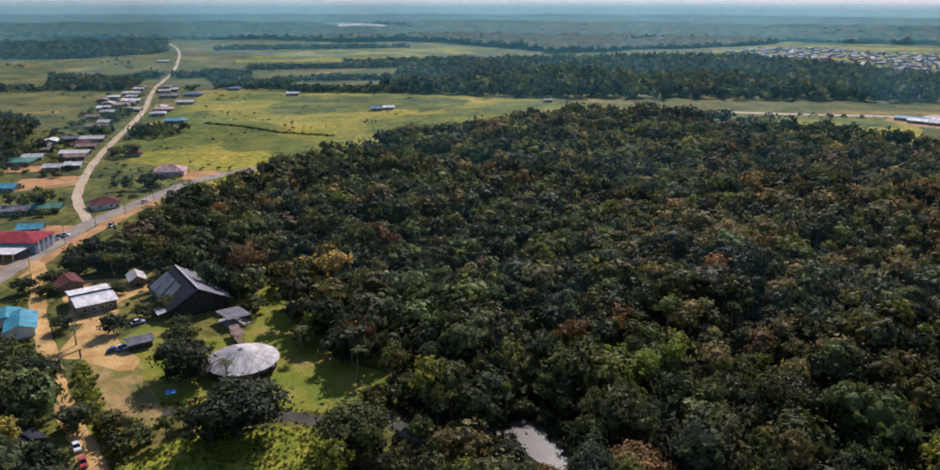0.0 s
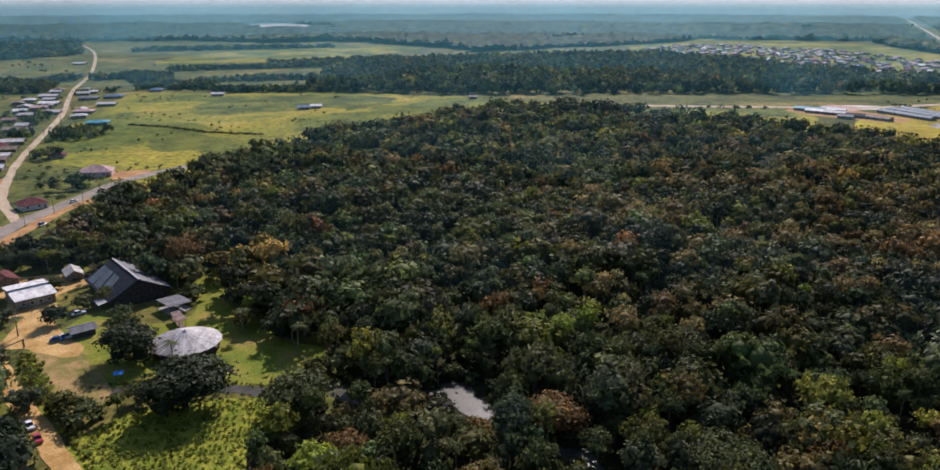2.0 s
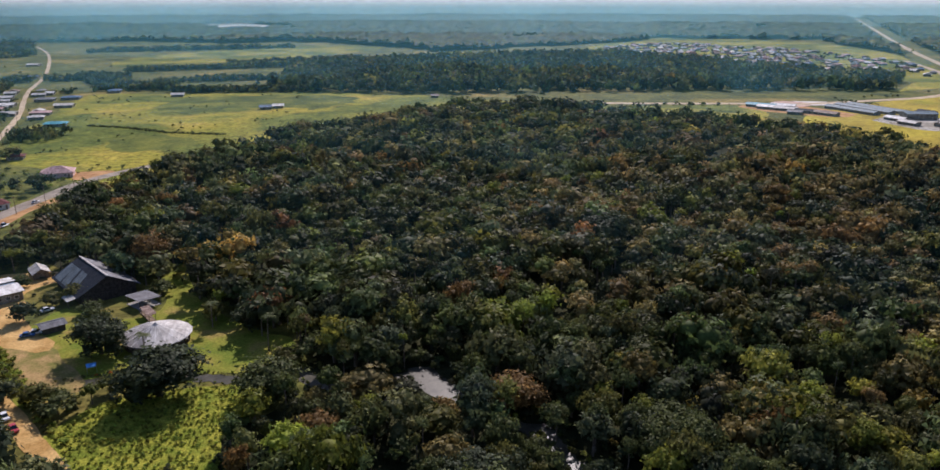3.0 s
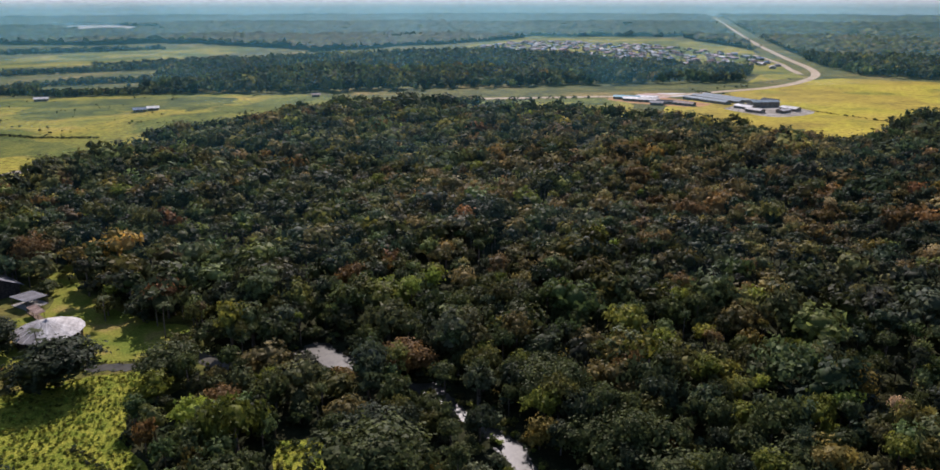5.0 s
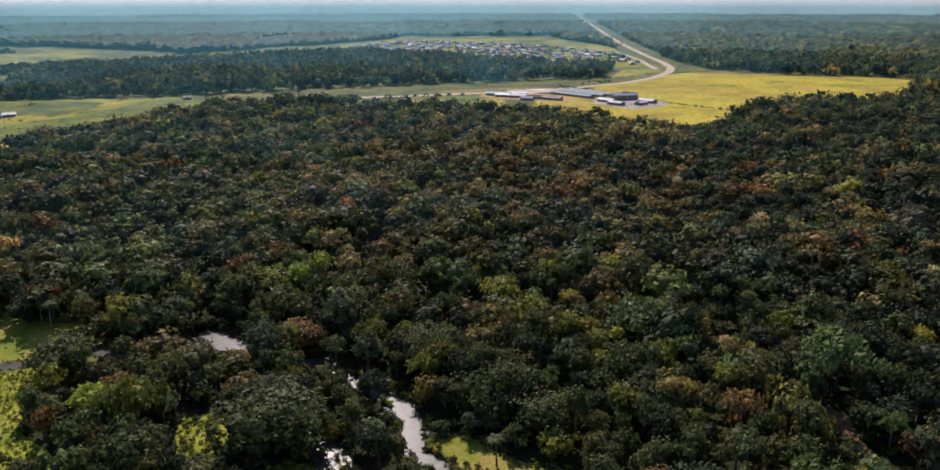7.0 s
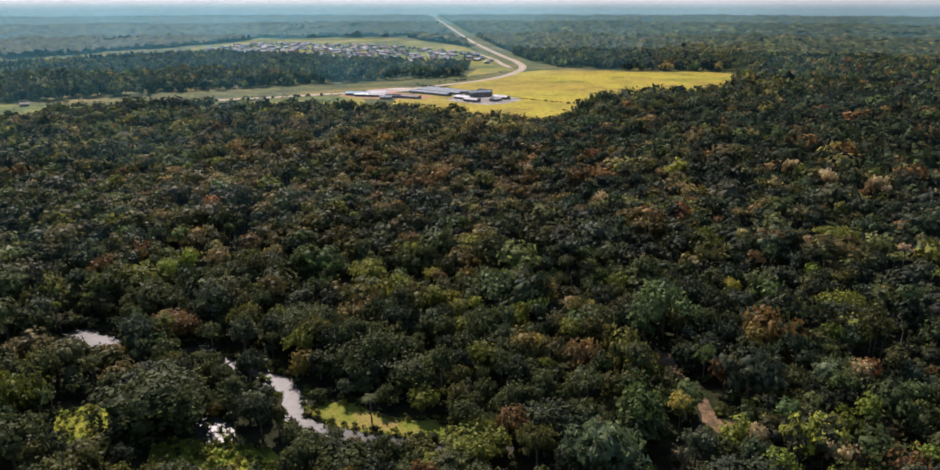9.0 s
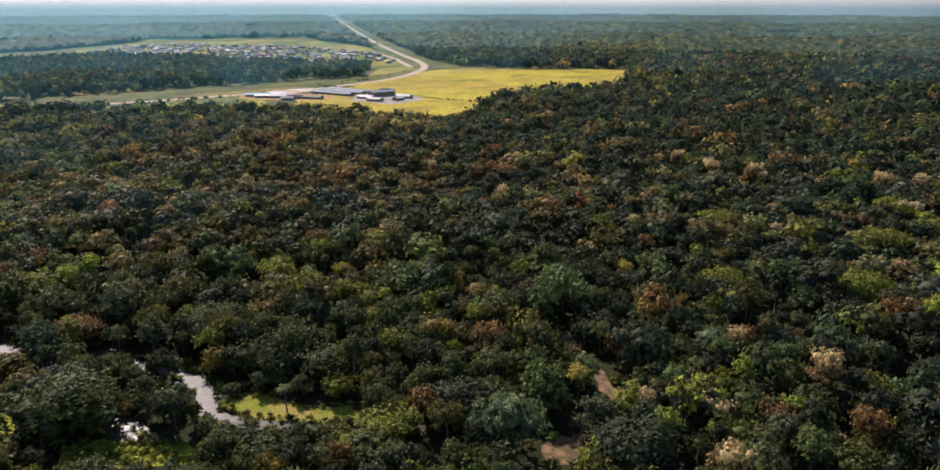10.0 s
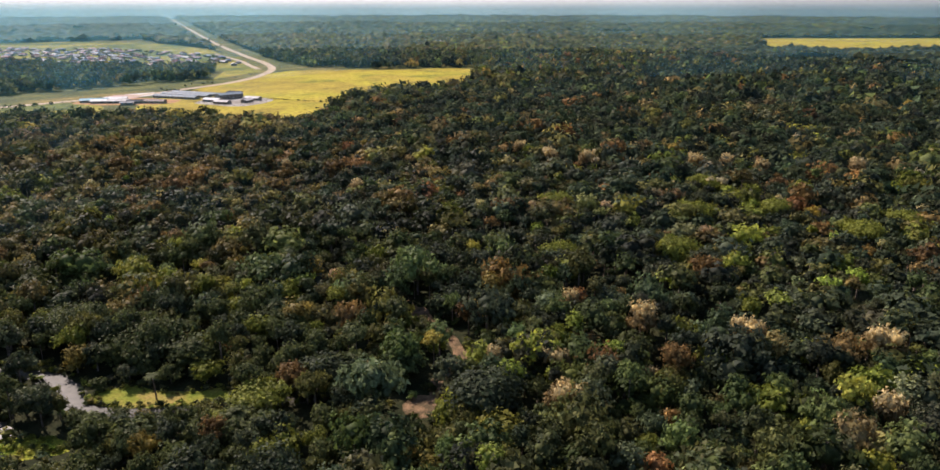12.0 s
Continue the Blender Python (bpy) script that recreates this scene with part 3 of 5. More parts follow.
SHADE_TREES = [(98, 252, "deep", 12, 19), (-44, 281, "olive", 6, 17), (99, -18, "deep", 10, 16), (68, 65, "green", 3.5, 6.5), (62, 75, "grey", 3.5, 6), (-55.5, 158.5, "deep", 12, 14),
               (-27, 153, "green", 9, 12), (-38, 197, "deep", 6, 9), (-49, 206, "olive", 4.5, 7), (-24, 171, "olive", 5, 6), (-17, 174, "green", 5.5, 8)]
SPECIAL = BLOSSOM_TREES + BROWN_TREES + LIME_TREES + GARDEN_TREES + SHADE_TREES

MAIN_FOREST = [(-134, 388), (-129, 378), (-120, 431), (-105, 457), (-87, 484), (-62, 539), (-12, 574), (32, 623), (106, 680), (155, 655), (190, 628), (310, 530), (356, 464), (392, 389), (425, 371), (470, 394), (525, 432), (600, 440), (661, 396), (725, 425),
               (860, 500), (940, 555), (1300, 500), (1300, -113), (30, -113), (0, 0), (-22, 92), (-80, 96), (-120, 120), (-132, 180), (-150, 215), (-155, 254), (-155, 280), (-144, 294), (-139, 326), (-138, 360)]
BELT = [(-45, 842), (36, 814), (235, 799), (420, 785), (600, 757), (684, 856), (586, 1005), (525, 1210), (450, 1340), (110, 1270), (-30, 1240), (-80, 1107), (-110, 905)]
EAST_WOOD = [(800, 790), (860, 910), (945, 1060), (1200, 1480), (1420, 1480), (1800, 500), (1300, 500), (950, 570), (860, 660)]
FAR_WOODS = [[(-478, 858), (-385, 860), (-420, 990), (-554, 1010)], [(-309, 490), (-318, 520), (-351, 618), (-414, 660), (-414, 500)], [(-319, 940), (-268, 940), (-307, 1070), (-372, 1080)], [(-64, 977), (-11, 1017), (-13, 1228), (-80, 1226)], [(-793, 1310), (-684, 1315), (-585, 1490), (-820, 2090), (-1021, 2200), (-925, 1800), (-1060, 1740)], [(-205, 850), (-45, 842), (-40, 858), (-200, 868)], [(-520, 1560), (-120, 1660), (-130, 1690), (-500, 1600)], [(-330, 1120), (-60, 1180), (-60, 1205), (-330, 1150)], [(-250, 960), (-80, 990), (-80, 1012), (-250, 985)], [(-300, 880), (-210, 880), (-215, 930), (-290, 935)]]
VILLAGE_WOODS = [[(-700, 820), (-540, 800), (-520, 850), (-690, 880)], [(-240, 484), (-222, 484), (-220, 498), (-236, 500)], [(-290, 560), (-225, 555), (-222, 590), (-280, 600)], [(-305, 625), (-282, 640), (-290, 690), (-318, 690)], [(-330, 430), (-290, 420), (-280, 500), (-330, 520)], [(-215, 350), (-190, 380), (-205, 390), (-235, 360)], [(-440, 990), (-330, 1010), (-330, 1040), (-440, 1030)], [(-178, 380), (-160, 400), (-175, 415), (-195, 395)]]
OPEN = [LAWN_A, YARD, [(-150, 212), (-156, 262), (-118, 264), (-102, 206), (-112, 190), (-122, 188)], FOREYARD, WILD_MEADOW, STRIP, BARE_A, BARE_B, BARE_C, POND, POOL, POND_B, POND_C, GLADE_A, GLADE_B, SUNNY_FIELD,
        [(-120, 248), (-104, 262), (-70, 222), (-95, 208)], [(-144, 240), (-126, 256), (-113, 234), (-130, 220)], [(-158, 232), (-138, 234), (-128, 206), (-150, 196)], [(-160, 266), (-136, 266), (-134, 242), (-152, 246)],
        [(-131, 268), (-118, 268), (-114, 250), (-126, 250)], [(-112, 160), (-98, 162), (-92, 146), (-108, 142)], [(-160, 352), (-140, 352), (-140, 338), (-158, 338)]]


def reach(x, y):
    """How far off the flight passes a place."""
    return np.minimum(np.hypot(x, y), np.hypot(x + 37, y + 106) + 15)


def scatter(seed, poly, spacing, lo, hi):
    """Trees in one stretch of a wood, spaced unevenly, where the flight passes between lo and hi metres off."""
    r = np.random.RandomState(seed)
    xs, ys = [p[0] for p in poly], [p[1] for p in poly]
    gx, gy = np.meshgrid(np.arange(min(xs), max(xs), float(spacing)), np.arange(min(ys), max(ys), float(spacing * 0.88)))
    gx[1::2] += spacing / 2
    x = gx.ravel() + r.uniform(-0.42, 0.42, gx.size) * spacing
    y = gy.ravel() + r.uniform(-0.42, 0.42, gx.size) * spacing
    d = reach(x, y)
    k = (d >= lo) & (d < hi) & (x > -0.73 * y - 14) & (y > -114) & (np.hypot(x + 37, y + 106) > 116) & inside(x, y, poly)
    x, y = x[k], y[k]
    bad = np.zeros(len(x), bool)
    for p in OPEN:
        bad |= inside(x, y, p)
    bad |= near_line(x, y, TRACK, 6) | near_line(x, y, PAVED, 10) | near_line(x, y, DIRT_ROAD, 7) | near_line(x, y, HIGHWAY, 22) | near_line(x, y, CREEK[1:7], 4.5) | near_line(x, y, CREEK[-12:-4], 2.6) | near_line(x, y, FOREST_PATH, 3.0) | near_line(x, y, FOREST_LANE, 5.5)
    return x[~bad], y[~bad]


def wave(x, y, scale, seed):
    """A slow wavering over the plan, between about -1 and 1."""
    return (np.sin(x / scale + seed) * np.cos(y / scale * 1.3 + 2 * seed) + 0.6 * np.sin((x + y) / scale * 2.1 + 3 * seed) + 0.5 * np.cos((x - 1.7 * y) / scale * 3.7 + seed)) / 1.7


def choose_tints(x, y, r):
    """Each tree's colour: mostly dark greens, with drifts of rusty, olive and lime crowns."""
    names = np.full(len(x), "green", dtype=object)
    u = r.uniform(size=len(x))
    w = wave(x, y, 42, 1.0)
    names[u < 0.34 + 0.3 * wave(x, y, 19, 5.3)] = "deep"
    names[(u > 0.60) & (u < 0.78)] = "olive"
    names[(u > 0.78) & (u < 0.83)] = "grey"
    names[u > np.where(np.hypot(x - 60, y - 40) < 110, 0.91, 0.955)] = "lime"
    rusty = np.exp(-(((x - 240) / 140) ** 2 + ((y - 300) / 110) ** 2)) + 0.6 * np.exp(-(((x - 340) / 140) ** 2 + ((y - 160) / 130) ** 2)) + 0.08 * np.exp(-(((x - 60) / 170) ** 2 + ((y - 160) / 60) ** 2)) + 0.45 * np.exp(-(((x - 600) / 220) ** 2 + ((y - 150) / 160) ** 2))
    v = r.uniform(size=len(x))
    names[(u > 0.25) & (u < 0.6) & (r.uniform(size=len(x)) < 0.7 * rusty)] = "olive"
    drift = np.clip((wave(x, y, 23, 4.1) + 0.7 * wave(x, y, 9, 0.6)) * 1.1, 0, 1)
    close = np.hypot(x - 60, y - 40) < 150
    names[v < (0.02 + 0.17 * drift) * np.where(close, 0.55, 1.0) + (0.52 + 0.45 * drift) * rusty] = "dry"
    names[v < 0.014 + 0.03 * drift + 0.12 * drift * rusty] = "rust"
    names[v > 0.985] = "gold"
    warm = (names == "dry") | (names == "gold") | (names == "olive")
    names[close & (warm | (names == "deep")) & (r.uniform(size=len(x)) < 0.4)] = "green"
    sunny = np.clip((x - 90) / 200, 0, 1) * np.clip((180 - y) / 160, 0, 1) * np.clip((620 - x) / 200, 0, 1)
    # Shade over the eastern forest is put into the crowns' darker tint.
    east_shade = (x > 150) & (y < 330) & (r.uniform(size=len(x)) < np.interp(x, [150, 330], [0.3, 0.72]))
    names[east_shade & (names != "rust")] = "deep"
    q = r.uniform(size=len(x))
    names[(q < 0.34 * sunny * np.clip(wave(x, y, 15, 2.2) + 0.3, 0, 1)) & (names != "rust") & (names != "dry")] = "lime"
    names[(q > 1 - 0.035 * sunny)] = "cream"
    return names


def tint_rgb(names, r):
    c = np.array([FRESH if n == "fresh" else TINTS[n] for n in names])
    return np.minimum(c * np.exp(np.clip(r.normal(0, 0.36, (len(c), 1)), -0.75, 0.6)) * r.uniform(0.88, 1.12, c.shape), (0.56, 0.48, 0.3))


def wood_mesh(name, lod, x, y, radius, height, rgb, seed):
    """Many crowns and trunks in one mesh, for woods where nobody could count them."""
    r = np.random.RandomState(seed)
    V, F, C, n = [], [], [], 0
    pick = r.randint(0, len(LOD[lod]), len(x))
    turn = r.uniform(0, 6.283, len(x))
    for k, (tv, tf) in enumerate(LOD[lod]):
        i = np.where(pick == k)[0]
        if not len(i):
            continue
        c, s = np.cos(turn[i])[:, None], np.sin(turn[i])[:, None]
        rr = radius[i][:, None]
        lean = tv[None, :, :]
        px = x[i][:, None] + rr * (lean[..., 0] * c - lean[..., 1] * s)
        py = y[i][:, None] + rr * (lean[..., 0] * s + lean[..., 1] * c)
        zs = np.clip(height[i][:, None] / 2.2, 0.5 * rr, (0.92, 0.74, 0.68, 1.5)[lod] * rr)
        pz = np.maximum(height[i][:, None] + (lean[..., 2] - 2.2) * zs, 0.05)
        V.append(np.stack([px, py, pz], -1).reshape(-1, 3))
        F.append((tf[None] + (n + len(tv) * np.arange(len(i)))[:, None, None]).reshape(-1, 3))
        C.append(np.repeat(rgb[i], len(tv), 0))
        n += len(tv) * len(i)
    return mesh_np(name, np.concatenate(V), np.concatenate(F), LEAF if lod < 2 else CANOPY, np.concatenate(C))


def trunk_mesh(name, x, y, radius, height):
    """Plain tapered stems under the crowns of a wood."""
    a = np.arange(4) * 1.5708
    w = np.clip(radius * 0.06, 0.15, 0.5)[:, None]
    rings = [np.stack([x[:, None] + np.cos(a) * w * f, y[:, None] + np.sin(a) * w * f, np.repeat((height * h)[:, None], 4, 1)], -1) for f, h in ((1.3, 0.0), (0.6, 0.8))]
    V = np.concatenate(rings, 1).reshape(-1, 3)
    f = np.array([[k, (k + 1) % 4, 4 + (k + 1) % 4] for k in range(4)] + [[k, 4 + (k + 1) % 4, 4 + k] for k in range(4)])
    return mesh_np(name, V, (f[None] + 8 * np.arange(len(x))[:, None, None]).reshape(-1, 3), BARK)


def tree_proto(seed, form, tint, lobes=10, clumps=120, leaf=0.085, sides=6):
    """One tree of crown radius 1: a tapered trunk with limbs, and a leafy crown."""
    r = np.random.RandomState(seed)
    ob = new("forest_tree")
    bm = bmesh.new()

    def limb(p, q, w0, w1):
        p, q = Vector(p), Vector(q)
        d = (q - p).normalized()
        a = d.orthogonal().normalized()
        b = d.cross(a)
        rings = [[bm.verts.new(o + (a * math.cos(t) + b * math.sin(t)) * w) for t in [6.2832 * k / sides for k in range(sides)]] for o, w in ((p, w0), ((p + q) / 2 + a * w0 * 0.5, (w0 + w1) / 2), (q, w1))]
        for u, v in zip(rings, rings[1:]):
            for k in range(sides):
                bm.faces.new((u[k], u[(k + 1) % sides], v[(k + 1) % sides], v[k]))

    limb((0, 0, -2.6), (0.04, 0.02, 1.4), 0.085, 0.05)
    for k in range(4):
        t = 6.2832 * (k + r.uniform(-0.2, 0.2)) / 4
        limb((0.03, 0.02, r.uniform(0.6, 1.0)), (0.55 * math.cos(t), 0.55 * math.sin(t), r.uniform(1.2, 1.6)), 0.045, 0.015)
    part("trunk", bm, BARK, ob)
    tv, tf = crown(seed + 7, lobes, clumps, 10, leaf, form, 0.4)
    c = np.array(TINTS[tint]) * r.uniform(0.85, 1.15)
    cols = np.repeat(c[None], len(tv), 0)
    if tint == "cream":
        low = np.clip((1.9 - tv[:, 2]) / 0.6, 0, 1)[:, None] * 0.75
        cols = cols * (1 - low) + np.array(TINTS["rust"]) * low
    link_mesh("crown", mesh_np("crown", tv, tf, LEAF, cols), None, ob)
    return ob


WORDS = {"deep": "dense dark green forest tree with a rounded crown", "green": "leafy green forest tree with a lumpy crown", "olive": "olive green forest tree with a ragged crown",
         "lime": "bright yellow-green tree with a spreading crown", "dry": "dry brownish olive forest tree with thin leaves", "rust": "rusty brown forest tree with thinning leaves", "grey": "grey-green forest tree with glossy leaves",
         "gold": "golden ochre tree among darker green ones", "cream": "tree in cream and orange blossom above the canopy"}

PROTO = {}
for t_i, tint in enumerate(TINTS):
    for f_i, form in enumerate(("round", "umbrella", "open") if tint not in ("cream", "gold") else ("round", "open")):
        p = tree_proto(900 + 10 * t_i + f_i, form, tint)
        PROTO.setdefault(tint, []).append(tagged(p, WORDS[tint], "tree", "forest trees"))
BIG = {}
for t_i, tint in enumerate(("deep", "green", "rust", "grey", "lime")):
    BIG[tint] = [tagged(tree_proto(1000 + t_i, "umbrella" if tint == "lime" else "round", tint, 18, 420, 0.06), WORDS[tint], "tree", "forest trees")]
used = set()


def plant(x, y, tint, radius, height, r):
    """Stands one counted tree at a place."""
    kinds = BIG[tint] if radius > 6.4 and tint in BIG else PROTO[tint]
    p = kinds[r.randint(len(kinds))]
    tall = min(max(height / 2.2, 0.52 * radius), 1.0 * radius)
    m = Matrix.Translation((x, y, height - 2.2 * tall)) @ Matrix.Rotation(r.uniform(0, 6.28), 4, "Z")
    if p.name in used:
        ob = copy_thing(p, m)
    else:
        used.add(p.name)
        ob = p
        ob.matrix_basis = m
    ob.scale = (radius, radius, tall)
    return ob


rng = np.random.RandomState(11)
sx, sy = np.array([s[0] for s in SPECIAL]), np.array([s[1] for s in SPECIAL])
sr = np.array([s[3] for s in SPECIAL])
for s in SPECIAL:
    plant(s[0], s[1], s[2], s[3], s[4], rng)


def sight_cap(x, y):
    """Low growth in front of water and clearings, which lie open to the south-west."""
    cap = np.full(len(x), 30.0)
    for poly, slope, far in ((POND, 0.34, 36), (POND_C, 0.36, 24), (POOL, 0.36, 30), (POND_B, 0.34, 36), (GLADE_A, 0.3, 26), (GLADE_B, 0.42, 20), (STRIP, 0.36, 32), (BARE_A, 0.4, 26), (BARE_B, 0.42, 20), (BARE_C, 0.42, 18), (LAWN_A, 0.42, 20)):
        cx, cy = sum(p[0] for p in poly) / len(poly) + 15, sum(p[1] for p in poly) / len(poly) + 60
        n = math.hypot(cx, cy)
        for s in range(0, far, 2):
            hit = inside(x + cx / n * s, y + cy / n * s, poly)
            cap[hit] = np.minimum(cap[hit], 1.4 + slope * s)
    for poly in (POND, POOL, POND_B, POND_C, STRIP, BARE_A, BARE_B):
        for s in range(0, 25, 2):
            for lean in (0.1, 0.26):
                hit = inside(x - lean * s, y - 0.97 * s, poly)
                cap[hit] = np.minimum(cap[hit], 1.2 + 0.55 * s)
    for s in range(0, 17, 2):
        hit = near_line(x + 0.3 * s, y + 0.95 * s, CREEK[1:7], 3) | near_line(x + 0.4 * s, y + 0.9 * s, CREEK[-8:-4], 1.5)
        cap[hit] = np.minimum(cap[hit], 1.6 + 0.45 * s)
    return cap


def clear_of_special(x, y):
    return (np.hypot(x[:, None] - sx, y[:, None] - sy) > sr * 0.75 + 1.5).all(1)


bands = [(0, 200, 7.1), (200, 380, 7.7), (380, 720, 9.2), (720, 1350, 12.5)]
near = []
for lod, (lo, hi, gap) in enumerate(bands):
    x, y = scatter(50 + lod, MAIN_FOREST, gap, lo, hi)
    k = clear_of_special(x, y)
    x, y = x[k], y[k]
    r = np.random.RandomState(70 + lod)
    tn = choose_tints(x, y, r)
    rad = gap * np.clip(0.54 * np.exp(r.normal(0, 0.34, len(x))), 0.28, 1.15) * (1 + 0.2 * wave(x, y, 30, 2.0))
    rad *= (1.02, 1.1, 1.16, 1.08)[lod]
    big = r.uniform(size=len(x)) < 0.13
    rad[big] *= 1.55 if lod == 0 else 1.35
    rad[tn == "cream"] *= 0.62
    hgt = 7.6 + 2.6 * wave(x, y, 55, 0.4) + 1.6 * wave(x, y, 17, 2.9) + r.normal(0, (1.9, 1.3, 1.0, 1.2)[lod], len(x)) + rad * 0.8
    hgt[tn == "cream"] += 2.0
    hgt = np.minimum(np.clip(hgt, 4.5, 19), sight_cap(x, y))
    for poly in (POND, POOL, POND_B, POND_C, STRIP, GLADE_A, GLADE_B):
        for reach_m in (6.0, 4.5, 3.0, 1.5):
            hit = near_line(x, y, poly + poly[:1], reach_m)
            rad[hit] = np.minimum(rad[hit], reach_m * 0.85)
    k = hgt > 1.5
    x, y, rad, hgt, tn = x[k], y[k], np.minimum(rad, hgt * 0.75)[k], hgt[k], tn[k]
    if lod == 0:
        order = np.argsort(np.hypot(x - 40, y - 60))[:235]
        for i in order:
            plant(x[i], y[i], tn[i], rad[i], hgt[i], r)
        keep = np.ones(len(x), bool)
        keep[order] = False
        x, y, rad, hgt, tn = x[keep], y[keep], rad[keep], hgt[keep], tn[keep]
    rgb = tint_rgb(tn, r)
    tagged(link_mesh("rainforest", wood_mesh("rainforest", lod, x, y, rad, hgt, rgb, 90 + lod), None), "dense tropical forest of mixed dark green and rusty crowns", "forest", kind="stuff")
    if lod < 2:
        tagged(link_mesh("forest_stems", trunk_mesh("forest_stems", x, y, rad, hgt), None), "brown tree stems under the forest canopy", "tree stems", kind="stuff")

for kinds in (*PROTO.values(), *BIG.values()):
    for p in kinds:
        if p.name not in used:
            for o in (*p.children, p):
                bpy.data.objects.remove(o)

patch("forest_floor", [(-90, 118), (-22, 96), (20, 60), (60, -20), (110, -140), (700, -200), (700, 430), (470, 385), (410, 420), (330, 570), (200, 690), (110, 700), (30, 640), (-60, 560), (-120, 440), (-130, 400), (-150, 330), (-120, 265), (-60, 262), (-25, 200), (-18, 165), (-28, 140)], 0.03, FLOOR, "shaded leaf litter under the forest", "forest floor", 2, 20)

for i, (poly, gap) in enumerate([(BELT, 12.5), (EAST_WOOD, 14)] + [(w, 6.5 if max(p[1] for p in w) < 1300 else 15) for w in FAR_WOODS + VILLAGE_WOODS]):
    x, y = scatter(150 + i, poly, gap, 0, 1400 if poly is EAST_WOOD else 2400)
    if not len(x):
        continue
    r = np.random.RandomState(170 + i)
    if poly is BELT or poly is EAST_WOOD:
        k = wave(x, y, 48, 3.3) + 0.5 * wave(x, y, 20, 1.2) > -1.05
        x, y = x[k], y[k]
    tn = choose_tints(x, y, r)
    tn[(tn == "rust") | (tn == "cream") | (tn == "lime") | (tn == "dry")] = "deep"
    rad = gap * r.uniform(0.55, 0.95, len(x))
    hgt = (10.5 + r.normal(0, 2, len(x)) + rad * 0.5 + 3 * wave(x, y, 40, 0.9)) * (1.0 if poly is BELT or poly is EAST_WOOD else 0.58)
    rad = rad * (0.75 if max(p[1] for p in poly) < 700 else 1.0)
    lod = 2 if max(p[1] for p in poly) < 600 else 3
    tagged(link_mesh("woodland", wood_mesh("woodland", lod, x, y, rad, np.clip(hgt, 4, 18), tint_rgb(tn, r), 190 + i), None), "dark green wood between the fields", "wood", kind="stuff")

# Bushes: rank growth in the meadow, the hedge beside the track, scrub in the pastures
def bushes(name, seed, poly, gap, size, tints, label, share=1.0, lod=2, avoid=(), drift=0.0):
    r = np.random.RandomState(seed)
    xs, ys = [p[0] for p in poly], [p[1] for p in poly]
    gx, gy = np.meshgrid(np.arange(min(xs), max(xs), float(gap)), np.arange(min(ys), max(ys), float(gap)))
    x, y = gx.ravel() + r.uniform(-gap, gap, gx.size) / 2, gy.ravel() + r.uniform(-gap, gap, gx.size) / 2
    k = inside(x, y, poly) & (r.uniform(size=len(x)) < share) & ~near_line(x, y, TRACK, 3.4) & ~near_line(x, y, DIRT_ROAD, 5) & ~near_line(x, y, PAVED, 6) & ~near_line(x, y, CREEK, 3.6)
    if drift:
        k &= wave(x, y, drift, seed) + 0.4 * wave(x, y, drift / 3, 1.0) > 0.35
    for a in avoid:
        k &= ~inside(x, y, a)
    x, y = x[k], y[k]
    rad = size * r.uniform(0.5, 1.4, len(x))
    tn = np.array(tints, dtype=object)[r.randint(0, len(tints), len(x))]
    tagged(link_mesh(name, wood_mesh(name, lod, x, y, rad, rad * 1.1, tint_rgb(tn, r), seed + 1), None), label, "bushes", kind="stuff")


bushes("tussocks", 301, WILD_MEADOW, 1.25, 0.62, ["fresh", "fresh", "lime", "fresh", "fresh"], "bright green tussocks and ferns in the meadow", 0.75, 3)
bushes("hedge", 303, [(-113, 191), (-107, 193), (-94, 172), (-80, 150), (-70, 134), (-76, 128), (-86, 146), (-99, 168)], 1.6, 1.15, ["fresh", "lime", "green", "lime"], "rank green hedge beside the sandy track", 0.9)
bushes("scrub", 305, [(-330, 400), (-150, 400), (-120, 470), (-90, 560), (-60, 660), (-60, 830), (-330, 860), (-560, 860), (-560, 400)], 4.5, 1.5, ["green", "olive", "deep", "olive"], "low drifts of bushes in the grazing land", 0.12, 3, (), 28.0)
bushes("scrub", 307, [(-900, 860), (-100, 860), (-150, 1250), (-900, 1400)], 12, 3.2, ["green", "olive", "deep"], "drifts of bushes between distant fields", 0.3, 3, (), 60.0)
bushes("undergrowth", 309, [(-136, 300), (-110, 290), (-64, 262), (-60, 240), (-75, 205), (-150, 200), (-160, 262)], 4.2, 1.3, ["green", "olive", "lime"], "garden shrubs between the sheds", 0.22, 1, [YARD, [(-120, 248), (-104, 262), (-70, 222), (-95, 208)]])
bushes("undergrowth", 311, [(18, 170), (30, 150), (50, 120), (62, 90), (60, 70), (80, 35), (60, 30), (35, 70), (25, 110), (5, 140)], 4.0, 1.5, ["green", "lime", "grey"], "shrubs on the creek banks", 0.5, 1, [POND, POND_B, POND_C, POOL, STRIP])

